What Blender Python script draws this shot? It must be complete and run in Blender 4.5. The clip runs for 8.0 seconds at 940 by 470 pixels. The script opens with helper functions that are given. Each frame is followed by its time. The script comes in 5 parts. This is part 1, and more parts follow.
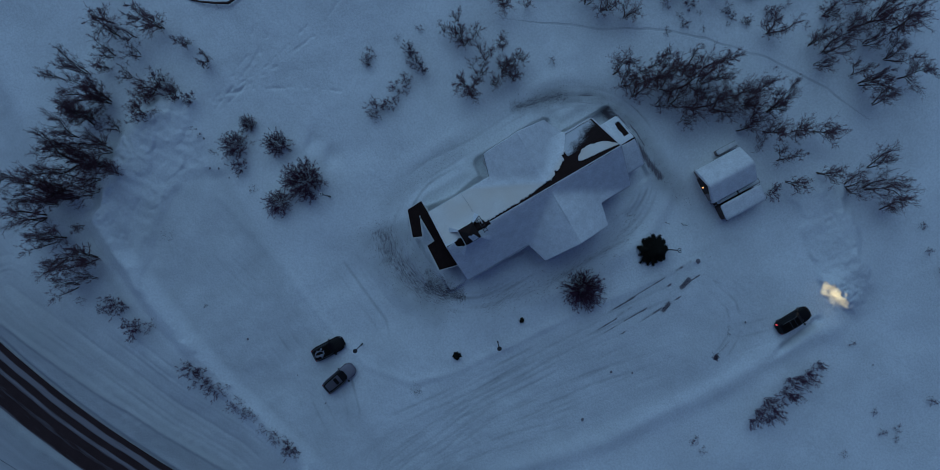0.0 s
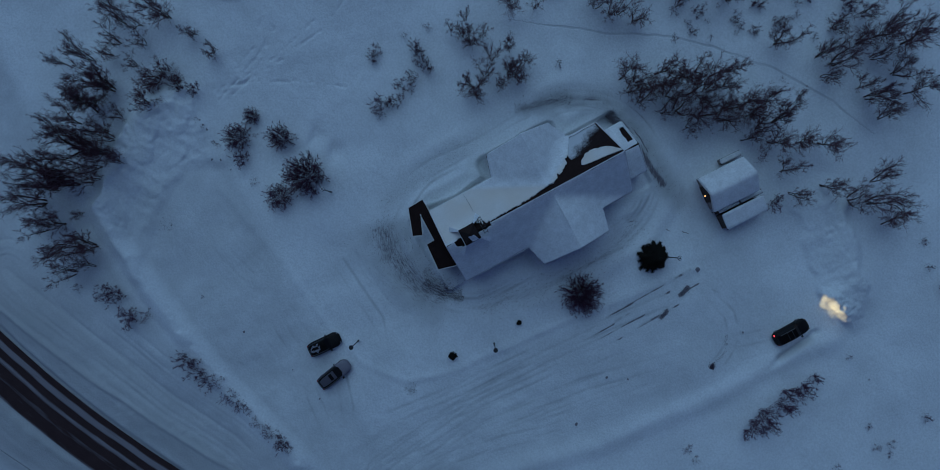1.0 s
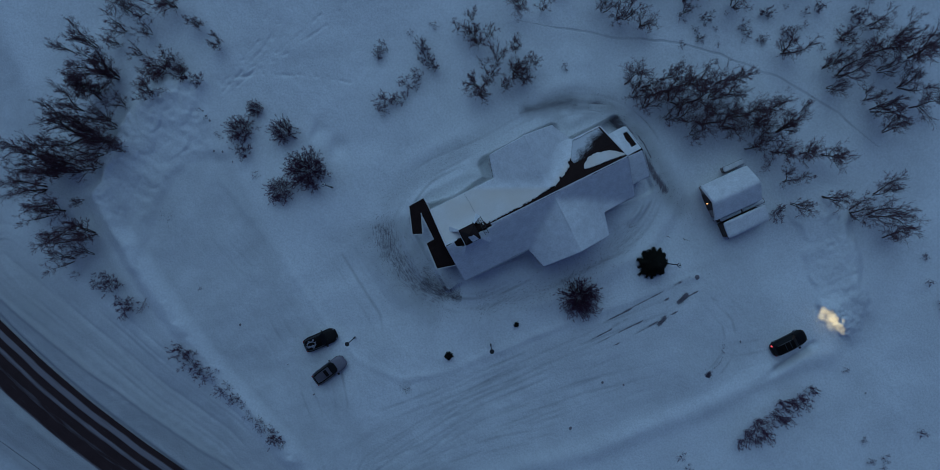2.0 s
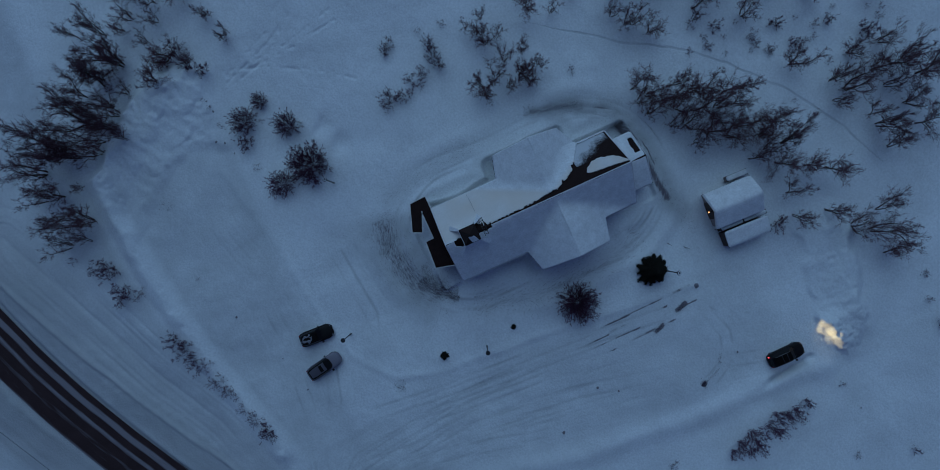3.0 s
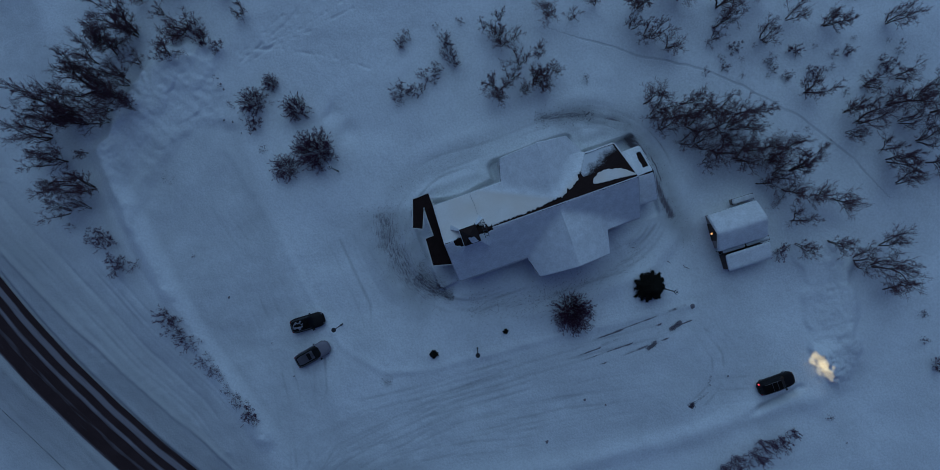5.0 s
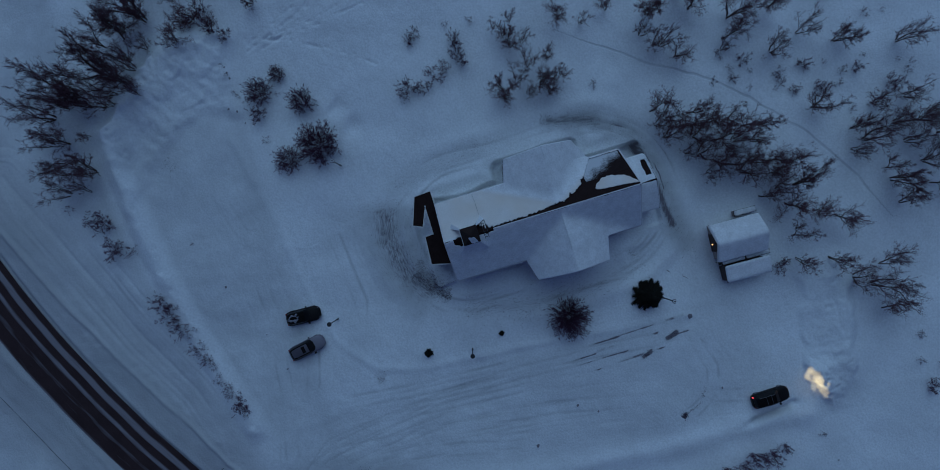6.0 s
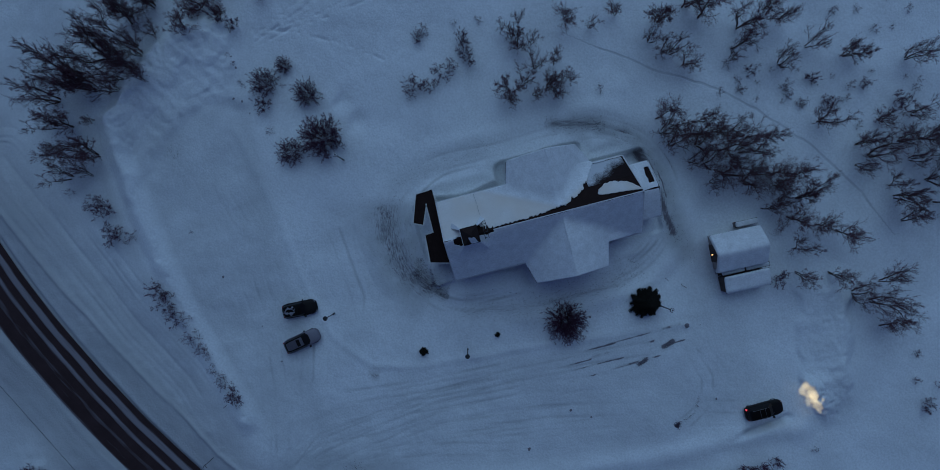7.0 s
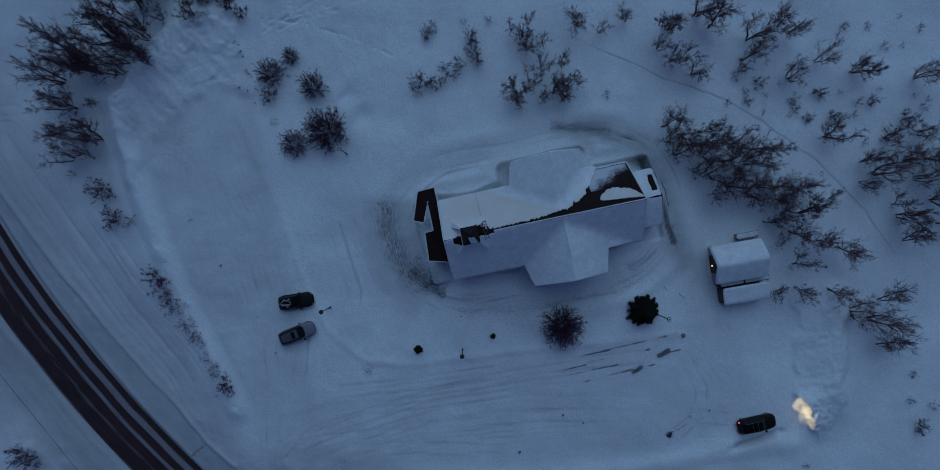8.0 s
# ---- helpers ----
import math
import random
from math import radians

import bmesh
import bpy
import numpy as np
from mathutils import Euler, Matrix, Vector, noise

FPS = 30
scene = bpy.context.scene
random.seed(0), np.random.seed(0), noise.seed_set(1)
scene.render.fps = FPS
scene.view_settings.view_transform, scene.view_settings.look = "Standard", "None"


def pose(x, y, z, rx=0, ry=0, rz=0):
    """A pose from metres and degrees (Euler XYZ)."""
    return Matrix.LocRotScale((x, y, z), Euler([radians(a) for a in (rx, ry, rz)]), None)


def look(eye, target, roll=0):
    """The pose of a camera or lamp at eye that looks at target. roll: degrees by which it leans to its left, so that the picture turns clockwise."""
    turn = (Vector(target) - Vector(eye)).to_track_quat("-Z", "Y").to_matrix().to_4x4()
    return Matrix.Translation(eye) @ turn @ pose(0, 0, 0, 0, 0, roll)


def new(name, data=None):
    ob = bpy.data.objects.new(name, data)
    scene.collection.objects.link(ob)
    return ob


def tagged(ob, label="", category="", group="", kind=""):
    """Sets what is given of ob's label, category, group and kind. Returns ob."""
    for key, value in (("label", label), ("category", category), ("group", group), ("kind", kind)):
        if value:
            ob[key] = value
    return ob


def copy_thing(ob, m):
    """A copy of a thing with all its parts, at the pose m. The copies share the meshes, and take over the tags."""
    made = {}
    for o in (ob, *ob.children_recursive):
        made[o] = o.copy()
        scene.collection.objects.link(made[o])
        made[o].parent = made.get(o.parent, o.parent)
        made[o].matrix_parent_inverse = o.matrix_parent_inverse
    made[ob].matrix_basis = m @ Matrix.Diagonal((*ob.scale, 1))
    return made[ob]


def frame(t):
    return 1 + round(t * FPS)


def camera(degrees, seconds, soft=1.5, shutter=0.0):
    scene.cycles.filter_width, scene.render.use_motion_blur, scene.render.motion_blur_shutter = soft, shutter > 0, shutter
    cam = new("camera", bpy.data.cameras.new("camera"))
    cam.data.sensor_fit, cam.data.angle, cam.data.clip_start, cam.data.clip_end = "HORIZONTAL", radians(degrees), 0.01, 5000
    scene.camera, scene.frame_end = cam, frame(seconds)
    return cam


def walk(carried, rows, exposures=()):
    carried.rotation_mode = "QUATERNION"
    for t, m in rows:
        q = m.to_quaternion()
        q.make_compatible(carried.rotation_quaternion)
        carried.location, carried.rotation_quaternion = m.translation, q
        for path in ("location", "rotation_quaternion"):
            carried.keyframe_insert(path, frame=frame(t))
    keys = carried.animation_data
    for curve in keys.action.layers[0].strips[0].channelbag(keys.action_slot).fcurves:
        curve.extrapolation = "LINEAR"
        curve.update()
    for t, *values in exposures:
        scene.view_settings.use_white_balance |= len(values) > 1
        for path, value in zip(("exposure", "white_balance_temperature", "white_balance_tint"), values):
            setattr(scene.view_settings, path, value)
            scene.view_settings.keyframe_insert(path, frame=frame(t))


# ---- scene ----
# A drone hovers straight above a snowed-in church at dusk, turning slowly and sinking a little.
cam = camera(77.0, 8.0, soft=0.8)
PATH = [
    (0.0, pose(-0.016, -0.147, 74.86, 0, 0, -30.23)),
    (0.5, pose(-0.012, -0.105, 74.78, 0, 0, -29.24)),
    (1.0, pose(-0.009, -0.095, 74.70, 0, 0, -28.24)),
    (1.5, pose(-0.007, -0.09, 74.59, 0, 0, -27.29)),
    (3.0, pose(-0.001, -0.042, 74.22, 0, 0, -24.35)),
    (3.5, pose(0.0, -0.019, 74.10, 0, 0, -23.15)),
    (4.0, pose(0.0, 0.0, 74.00, 0, 0, -21.90)),
    (4.5, pose(0.0, 0.016, 73.90, 0, 0, -20.62)),
    (6.0, pose(-0.002, 0.045, 73.56, 0, 0, -16.85)),
    (6.5, pose(-0.004, 0.047, 73.47, 0, 0, -15.63)),
    (7.0, pose(-0.006, 0.047, 73.37, 0, 0, -14.41)),
    (7.5, pose(-0.008, 0.043, 73.26, 0, 0, -13.12)),
    (8.0, pose(-0.011, 0.036, 73.14, 0, 0, -11.81)),
]
walk(cam, PATH, exposures=[(0.0, -1.4, 3950, 12.5), (8.0, -1.42, 3990, 16.5)])

# ---- world and light: dull dusk sky, a broad paler patch of it to the north ----
SUN_AZ, SUN_EL = radians(14), radians(50)
world = bpy.data.worlds.new("dusk")
scene.world = world
world.use_nodes = True
wn = world.node_tree.nodes
sky = wn.new("ShaderNodeTexSky")
sky.sky_type, sky.sun_disc = "NISHITA", False
sky.sun_elevation, sky.sun_rotation = SUN_EL, SUN_AZ
haze = wn.new("ShaderNodeHueSaturation")
haze.inputs["Saturation"].default_value, haze.inputs["Hue"].default_value = 0.64, 0.56
world.node_tree.links.new(sky.outputs[0], haze.inputs["Color"])
world.node_tree.links.new(haze.outputs[0], wn["Background"].inputs[0])
wn["Background"].inputs[1].default_value = 0.042
glow = bpy.data.lights.new("veiled_sun", "SUN")
glow.energy, glow.angle, glow.color = 1.5, radians(74), (0.93, 0.95, 0.62)
sun_way = Vector((math.sin(SUN_AZ) * math.cos(SUN_EL), math.cos(SUN_AZ) * math.cos(SUN_EL), math.sin(SUN_EL)))
new("veiled_sun", glow).matrix_world = look(sun_way * 200, (0, 0, 0))


# ---- materials ----
def material(name, color, rough=0.8, metal=0.0, vary=0.15, scale=3.0, bump=0.2, fine=40.0, spec=0.5):
    """A surface with broad and fine variation of its colour and a fine relief."""
    m = bpy.data.materials.new(name)
    m.use_nodes = True
    nt, n = m.node_tree, m.node_tree.nodes
    b = n["Principled BSDF"]
    b.inputs["Roughness"].default_value, b.inputs["Metallic"].default_value = rough, metal
    b.inputs["Specular IOR Level"].default_value = spec
    tc = n.new("ShaderNodeTexCoord")
    big, small = n.new("ShaderNodeTexNoise"), n.new("ShaderNodeTexNoise")
    big.inputs["Scale"].default_value, big.inputs["Detail"].default_value = scale, 5
    small.inputs["Scale"].default_value, small.inputs["Detail"].default_value = fine, 3
    mix = n.new("ShaderNodeMath")
    mix.operation = "ADD"
    ramp = n.new("ShaderNodeMapRange")
    ramp.inputs[1].default_value, ramp.inputs[2].default_value = 0.6, 1.4
    ramp.inputs[3].default_value, ramp.inputs[4].default_value = 1 - vary, 1 + vary
    hue = n.new("ShaderNodeHueSaturation")
    hue.inputs["Color"].default_value = (*color, 1)
    bmp = n.new("ShaderNodeBump")
    bmp.inputs["Strength"].default_value, bmp.inputs["Distance"].default_value = bump, 0.02
    for a, z in ((tc.outputs["Object"], big.inputs[0]), (tc.outputs["Object"], small.inputs[0]), (big.outputs[0], mix.inputs[0]),
                 (small.outputs[0], mix.inputs[1]), (mix.outputs[0], ramp.inputs[0]), (ramp.outputs[0], hue.inputs["Value"]),
                 (hue.outputs[0], b.inputs["Base Color"]), (small.outputs[0], bmp.inputs["Height"]), (bmp.outputs[0], b.inputs["Normal"])):
        nt.links.new(a, z)
    return m


def glowing(name, color, power):
    m = material(name, color, 0.3)
    b = m.node_tree.nodes["Principled BSDF"]
    b.inputs["Emission Color"].default_value, b.inputs["Emission Strength"].default_value = (*color, 1), power
    return m


def snow_ground_material():
    """Snow over everything; where the sheet carries grit or packed wheel lanes, gravel and grey ice show through."""
    m = material("ground_snow", (0.82, 0.85, 0.88), 0.7, vary=0.15, scale=0.16, bump=0.48, fine=4.0)
    next(x for x in m.node_tree.nodes if x.bl_idname == "ShaderNodeBump").inputs["Distance"].default_value = 0.12
    nt, n = m.node_tree, m.node_tree.nodes
    b = n["Principled BSDF"]
    old = b.inputs["Base Color"].links[0].from_socket
    tc = next(x for x in n if x.bl_idname == "ShaderNodeTexCoord")
    packed, grit = n.new("ShaderNodeAttribute"), n.new("ShaderNodeAttribute")
    packed.attribute_name, grit.attribute_name = "packed", "grit"
    speck, streak = n.new("ShaderNodeTexNoise"), n.new("ShaderNodeTexNoise")
    speck.inputs["Scale"].default_value, speck.inputs["Detail"].default_value = 6.0, 6
    speck.inputs["Roughness"].default_value = 0.8
    swirl = n.new("ShaderNodeAttribute")
    swirl.attribute_name = "swirl"
    streak.inputs["Scale"].default_value, streak.inputs["Detail"].default_value = 0.8, 6
    drag = n.new("ShaderNodeMapping")
    drag.inputs["Scale"].default_value, drag.inputs["Rotation"].default_value = (0.4, 0.6, 1), (0, 0, radians(6))
    # salt and sand thrown off the road, drawn out along it, and painted shade on the slope
    dirt, lane, drift, dirt_shade, thrown = n.new("ShaderNodeAttribute"), n.new("ShaderNodeAttribute"), n.new("ShaderNodeTexNoise"), n.new("ShaderNodeMix"), n.new("ShaderNodeMath")
    dirt.attribute_name, lane.attribute_name, thrown.operation, thrown.use_clamp, dirt_shade.data_type = "dirt", "lane", "MULTIPLY", True, "RGBA"
    drift.inputs["Scale"].default_value, drift.inputs["Detail"].default_value, drift.inputs["Roughness"].default_value = 0.55, 6, 0.6
    dirt_shade.inputs[7].default_value = (0.27, 0.26, 0.28, 1)
    for a, z in ((lane.outputs["Vector"], drift.inputs[0]), (dirt.outputs["Fac"], thrown.inputs[0]), (drift.outputs[0], thrown.inputs[1]), (thrown.outputs[0], dirt_shade.inputs[0]), (old, dirt_shade.inputs[6])):
        nt.links.new(a, z)
    old = dirt_shade.outputs[2]
    ice = n.new("ShaderNodeMix")
    ice.data_type = "RGBA"
    ice.inputs[7].default_value = (0.48, 0.5, 0.52, 1)
    pm = n.new("ShaderNodeMath")
    pm.operation = "MULTIPLY"
    stones = n.new("ShaderNodeMix")
    stones.data_type = "RGBA"
    stones.inputs[7].default_value = (0.1, 0.083, 0.11, 1)
    add = n.new("ShaderNodeMath")
    add.operation = "ADD"
    edge = n.new("ShaderNodeMapRange")
    edge.inputs[1].default_value, edge.inputs[2].default_value = 0.95, 1.13
    cap = n.new("ShaderNodeMath")
    cap.operation = "MULTIPLY"
    cap.inputs[1].default_value = 0.85
    # the groove of a narrow ski track: a dent, its shade painted in grey
    ski, size, groove, groove_shade, rag, dent = n.new("ShaderNodeAttribute"), n.new("ShaderNodeMath"), n.new("ShaderNodeMapRange"), n.new("ShaderNodeMix"), n.new("ShaderNodeMath"), n.new("ShaderNodeMath")
    ski.attribute_name, size.operation, rag.operation, dent.operation, groove_shade.data_type = "ski", "ABSOLUTE", "MULTIPLY", "SUBTRACT", "RGBA"
    groove.inputs[1].default_value, groove.inputs[2].default_value, groove.inputs[3].default_value, groove.inputs[4].default_value = 0.08, 0.22, 1.0, 0.0
    groove_shade.inputs[7].default_value = (0.5, 0.52, 0.56, 1)
    bump_node = next(x for x in n if x.bl_idname == "ShaderNodeBump")
    grain = bump_node.inputs["Height"].links[0].from_socket
    for a, z in ((ski.outputs["Fac"], size.inputs[0]), (size.outputs[0], groove.inputs[0]), (groove.outputs[0], rag.inputs[0]), (streak.outputs[0], rag.inputs[1]),
                 (rag.outputs[0], groove_shade.inputs[0]), (old, groove_shade.inputs[6]), (grain, dent.inputs[0]), (groove.outputs[0], dent.inputs[1]), (dent.outputs[0], bump_node.inputs["Height"])):
        nt.links.new(a, z)
    old = groove_shade.outputs[2]
    for a, z in ((swirl.outputs["Vector"], speck.inputs[0]), (tc.outputs["Object"], drag.inputs[0]), (drag.outputs[0], streak.inputs[0]),
                 (packed.outputs["Fac"], pm.inputs[0]), (streak.outputs[0], pm.inputs[1]), (pm.outputs[0], ice.inputs[0]), (old, ice.inputs[6]),
                 (grit.outputs["Fac"], add.inputs[0]), (speck.outputs[0], add.inputs[1]), (add.outputs[0], edge.inputs[0]),
                 (edge.outputs[0], cap.inputs[0]), (cap.outputs[0], stones.inputs[0]), (ice.outputs[2], stones.inputs[6]),
                 (stones.outputs[2], b.inputs["Base Color"])):
        nt.links.new(a, z)
    return m


def road_material():
    """Wet asphalt with strips of trodden snow left between the wheel lanes; v runs across the road."""
    m = material("road_asphalt", (0.042, 0.028, 0.03), 0.8, vary=0.3, scale=0.5, bump=0.4, fine=25, spec=0.15)
    nt, n = m.node_tree, m.node_tree.nodes
    b = n["Principled BSDF"]
    old = b.inputs["Base Color"].links[0].from_socket
    cover = n.new("ShaderNodeAttribute")
    cover.attribute_name = "cover"
    rag = n.new("ShaderNodeTexNoise")
    rag.inputs["Scale"].default_value, rag.inputs["Detail"].default_value = 2.2, 5
    rag.inputs["Roughness"].default_value = 0.6
    lane = n.new("ShaderNodeAttribute")
    lane.attribute_name = "lane"
    add = n.new("ShaderNodeMath")
    add.operation = "ADD"
    edge = n.new("ShaderNodeMapRange")
    edge.inputs[1].default_value, edge.inputs[2].default_value = 0.72, 1.3
    mix = n.new("ShaderNodeMix")
    mix.data_type = "RGBA"
    mix.inputs[7].default_value = (0.25, 0.235, 0.26, 1)
    for a, z in ((lane.outputs["Vector"], rag.inputs[0]), (cover.outputs["Fac"], add.inputs[0]), (rag.outputs[0], add.inputs[1]),
                 (add.outputs[0], edge.inputs[0]), (edge.outputs[0], mix.inputs[0]), (old, mix.inputs[6]), (mix.outputs[2], b.inputs["Base Color"])):
        nt.links.new(a, z)
    return m


def rime_material():
    """Hoar frost and blown snow thinning out over black roofing."""
    m = material("rimed_roofing", (0.018, 0.011, 0.011), 0.85, vary=0.3, scale=1.5, bump=0.3, fine=18, spec=0.2)
    nt, n = m.node_tree, m.node_tree.nodes
    b = n["Principled BSDF"]
    old = b.inputs["Base Color"].links[0].from_socket
    tc = next(x for x in n if x.bl_idname == "ShaderNodeTexCoord")
    rime, rag, add, edge, mix = n.new("ShaderNodeAttribute"), n.new("ShaderNodeTexNoise"), n.new("ShaderNodeMath"), n.new("ShaderNodeMapRange"), n.new("ShaderNodeMix")
    rime.attribute_name, add.operation, mix.data_type = "rime", "ADD", "RGBA"
    rag.inputs["Scale"].default_value, rag.inputs["Detail"].default_value, rag.inputs["Roughness"].default_value = 3.2, 7, 0.8
    edge.inputs[1].default_value, edge.inputs[2].default_value = 0.85, 1.25
    mix.inputs[7].default_value = (0.6, 0.62, 0.66, 1)
    for a, z in ((tc.outputs["Object"], rag.inputs[0]), (rime.outputs["Fac"], add.inputs[0]), (rag.outputs[0], add.inputs[1]), (add.outputs[0], edge.inputs[0]),
                 (edge.outputs[0], mix.inputs[0]), (old, mix.inputs[6]), (mix.outputs[2], b.inputs["Base Color"])):
        nt.links.new(a, z)
    return m


RIME = rime_material()
SNOW_GROUND, ROAD = snow_ground_material(), road_material()
def roof_snow_material():
    """Clean drifted snow, tinted yellow-grey where the sheet carries warm light painted into its colour."""
    m = material("roof_snow", (0.8, 0.82, 0.85), 0.7, vary=0.16, scale=1.1, bump=0.5, fine=5)
    nt, n = m.node_tree, m.node_tree.nodes
    b = n["Principled BSDF"]
    old = b.inputs["Base Color"].links[0].from_socket
    warm_light, mix = n.new("ShaderNodeAttribute"), n.new("ShaderNodeMix")
    warm_light.attribute_name, mix.data_type = "warm_light", "RGBA"
    mix.inputs[7].default_value = (0.71, 0.67, 0.61, 1)
    for a, z in ((warm_light.outputs["Fac"], mix.inputs[0]), (old, mix.inputs[6]), (mix.outputs[2], b.inputs["Base Color"])):
        nt.links.new(a, z)
    return m


ROOF_SNOW = roof_snow_material()
SNOW = material("drifted_snow", (0.8, 0.82, 0.85), 0.7, vary=0.16, scale=1.1, bump=0.5, fine=5)
THIN_SNOW = material("thin_frosted_snow", (0.24, 0.24, 0.28), 0.75, vary=0.7, scale=5.0, bump=0.5, fine=14)
SLATE = material("black_roofing", (0.018, 0.010, 0.009), 0.85, vary=0.35, scale=1.5, bump=0.4, fine=18, spec=0.2)
WHITE_WOOD = material("white_painted_boards", (0.72, 0.72, 0.7), 0.6, vary=0.08, scale=1.2, fine=30)
FLASHING = material("pale_metal_flashing", (0.7, 0.71, 0.73), 0.5, 0.0, vary=0.12)
GREY_WOOD = material("weathered_boards", (0.3, 0.27, 0.25), 0.8, vary=0.25)
DARK_WOOD = material("dark_stained_boards", (0.05, 0.035, 0.03), 0.7, vary=0.3)
BARK = material("birch_bark", (0.075, 0.055, 0.05), 0.9, vary=0.4, scale=2, fine=20, spec=0.2)
TWIG = material("bare_twigs", (0.13, 0.078, 0.1), 0.9, vary=0.35, scale=1.0, fine=15, spec=0.2)
DARK_TWIG = material("dark_brown_twigs", (0.11, 0.063, 0.105), 0.9, vary=0.35, scale=1.0, fine=15, spec=0.1)
NEEDLES = material("dark_needles", (0.014, 0.014, 0.011), 0.9, vary=0.4, scale=2, fine=12, spec=0.2)
BLACK_PAINT = material("black_car_paint", (0.012, 0.011, 0.012), 0.45, vary=0.1, bump=0.02, fine=60, spec=0.15)
SILVER_PAINT = material("silver_car_paint", (0.21, 0.2, 0.245), 0.5, 0.2, vary=0.08, bump=0.02, fine=60)
GLASS = material("dark_window_glass", (0.008, 0.008, 0.01), 0.35, vary=0.1, bump=0.0, spec=0.15)
GRAVEL = material("dark_gravel", (0.06, 0.048, 0.075), 0.9, vary=0.5, scale=6, spec=0.2)
RUBBER = material("black_rubber", (0.02, 0.02, 0.02), 0.9, vary=0.2)
ALLOY = material("wheel_alloy", (0.35, 0.35, 0.36), 0.4, 0.8)
RAIL = material("dull_grey_rail", (0.16, 0.15, 0.15), 0.6, 0.3)
PLASTIC = material("black_plastic", (0.02, 0.02, 0.021), 0.6, vary=0.1)
STEEL = material("dark_galvanised_steel", (0.05, 0.05, 0.055), 0.5, 0.5)
BULB = glowing("warm_bulb", (1.0, 0.36, 0.05), 5)
HEAD_GLOW = glowing("headlight_glow", (0.25, 0.2, 0.14), 0.1)
TAIL_GLOW = glowing("tail_light_glow", (1.0, 0.06, 0.04), 3)
RED_LENS = material("red_lens", (0.2, 0.01, 0.01), 0.3)
CLEAR_LENS = material("clear_lens", (0.22, 0.22, 0.24), 0.2)


# ---- building helpers ----
def mesh_of(name, verts, faces, mat, smooth=False):
    me = bpy.data.meshes.new(name)
    me.from_pydata([tuple(v) for v in verts], [], faces)
    me.materials.append(mat)
    if smooth:
        me.polygons.foreach_set("use_smooth", [True] * len(me.polygons))
    me.update()
    return me


def part(name, bm, mat, parent, label=""):
    """One mesh under a thing; bm is a bmesh or a mesh."""
    if isinstance(bm, bmesh.types.BMesh):
        bmesh.ops.recalc_face_normals(bm, faces=bm.faces[:])
        me = bpy.data.meshes.new(name)
        bm.to_mesh(me)
        bm.free()
        me.materials.append(mat)
    else:
        me = bm
    ob = new(name, me)
    ob.parent = parent
    if label:
        tagged(ob, label)
    return ob


def box(x0, y0, z0, x1, y1, z1, bevel=0.0, segments=1):
    bm = bmesh.new()
    bmesh.ops.create_cube(bm, size=1)
    for v in bm.verts:
        v.co = Vector(((x0 + x1) / 2 + v.co.x * (x1 - x0), (y0 + y1) / 2 + v.co.y * (y1 - y0), (z0 + z1) / 2 + v.co.z * (z1 - z0)))
    if bevel:
        bmesh.ops.bevel(bm, geom=bm.edges[:], offset=bevel, segments=segments, affect="EDGES", profile=0.6)
    return bm


def prism(points, z0, z1, bevel=0.0):
    """A flat polygon raised from z0 to z1."""
    bm = bmesh.new()
    low = [bm.verts.new((x, y, z0)) for x, y in points]
    face = bm.faces.new(low)
    up = bmesh.ops.extrude_face_region(bm, geom=[face])
    for v in up["geom"]:
        if isinstance(v, bmesh.types.BMVert):
            v.co.z = z1
    if bevel:
        bmesh.ops.bevel(bm, geom=bm.edges[:], offset=bevel, segments=1, affect="EDGES")
    return bm


def slab(corners, thick, lift=0.0):
    """A sloping board: four top corners and a thickness downwards."""
    bm = bmesh.new()
    corners = [(c[0], c[1], c[2] + lift) for c in corners]
    top = [bm.verts.new(c) for c in corners]
    low = [bm.verts.new((c[0], c[1], c[2] - thick)) for c in corners]
    bm.faces.new(top)
    bm.faces.new(low[::-1])
    for i in range(len(top)):
        j = (i + 1) % len(top)
        bm.faces.new((top[i], low[i], low[j], top[j]))
    return bm


def tube(verts, faces, points, radii, sides):
    """A tapered tube along points, added to lists; a radius of 0 closes to a tip."""
    rings = []
    n = len(points)
    for i, (p, r) in enumerate(zip(points, radii)):
        way = (points[min(i + 1, n - 1)] - points[max(i - 1, 0)]).normalized()
        side = way.cross(Vector((0.31, 0.2, 0.93))).normalized()
        up = way.cross(side)
        k = len(verts)
        if r == 0:
            verts.append(p)
            rings.append([k] * sides)
            continue
        for s in range(sides):
            a = 2 * math.pi * s / sides
            verts.append(p + side * (r * math.cos(a)) + up * (r * math.sin(a)))
        rings.append(list(range(k, k + sides)))
    for a, b in zip(rings, rings[1:]):
        for s in range(sides):
            q = (a[s], a[(s + 1) % sides], b[(s + 1) % sides], b[s])
            faces.append(q if b[0] != b[-1] else q[:3])
    return rings


def rod(points, radius, sides=8):
    v, f = [], []
    points = [Vector(p) for p in points]
    rings = tube(v, f, points, [radius] * len(points), sides)
    f += [tuple(rings[0][::-1]), tuple(rings[-1])]
    return v, f


def empty(name, x, y, z, turn=0.0):
    ob = new(name)
    ob.empty_display_size = 0.3
    ob.matrix_basis = pose(x, y, z, 0, 0, turn)
    return ob


# ---- the lie of the land ----
LATTICE = np.random.RandomState(7).rand(256, 256)


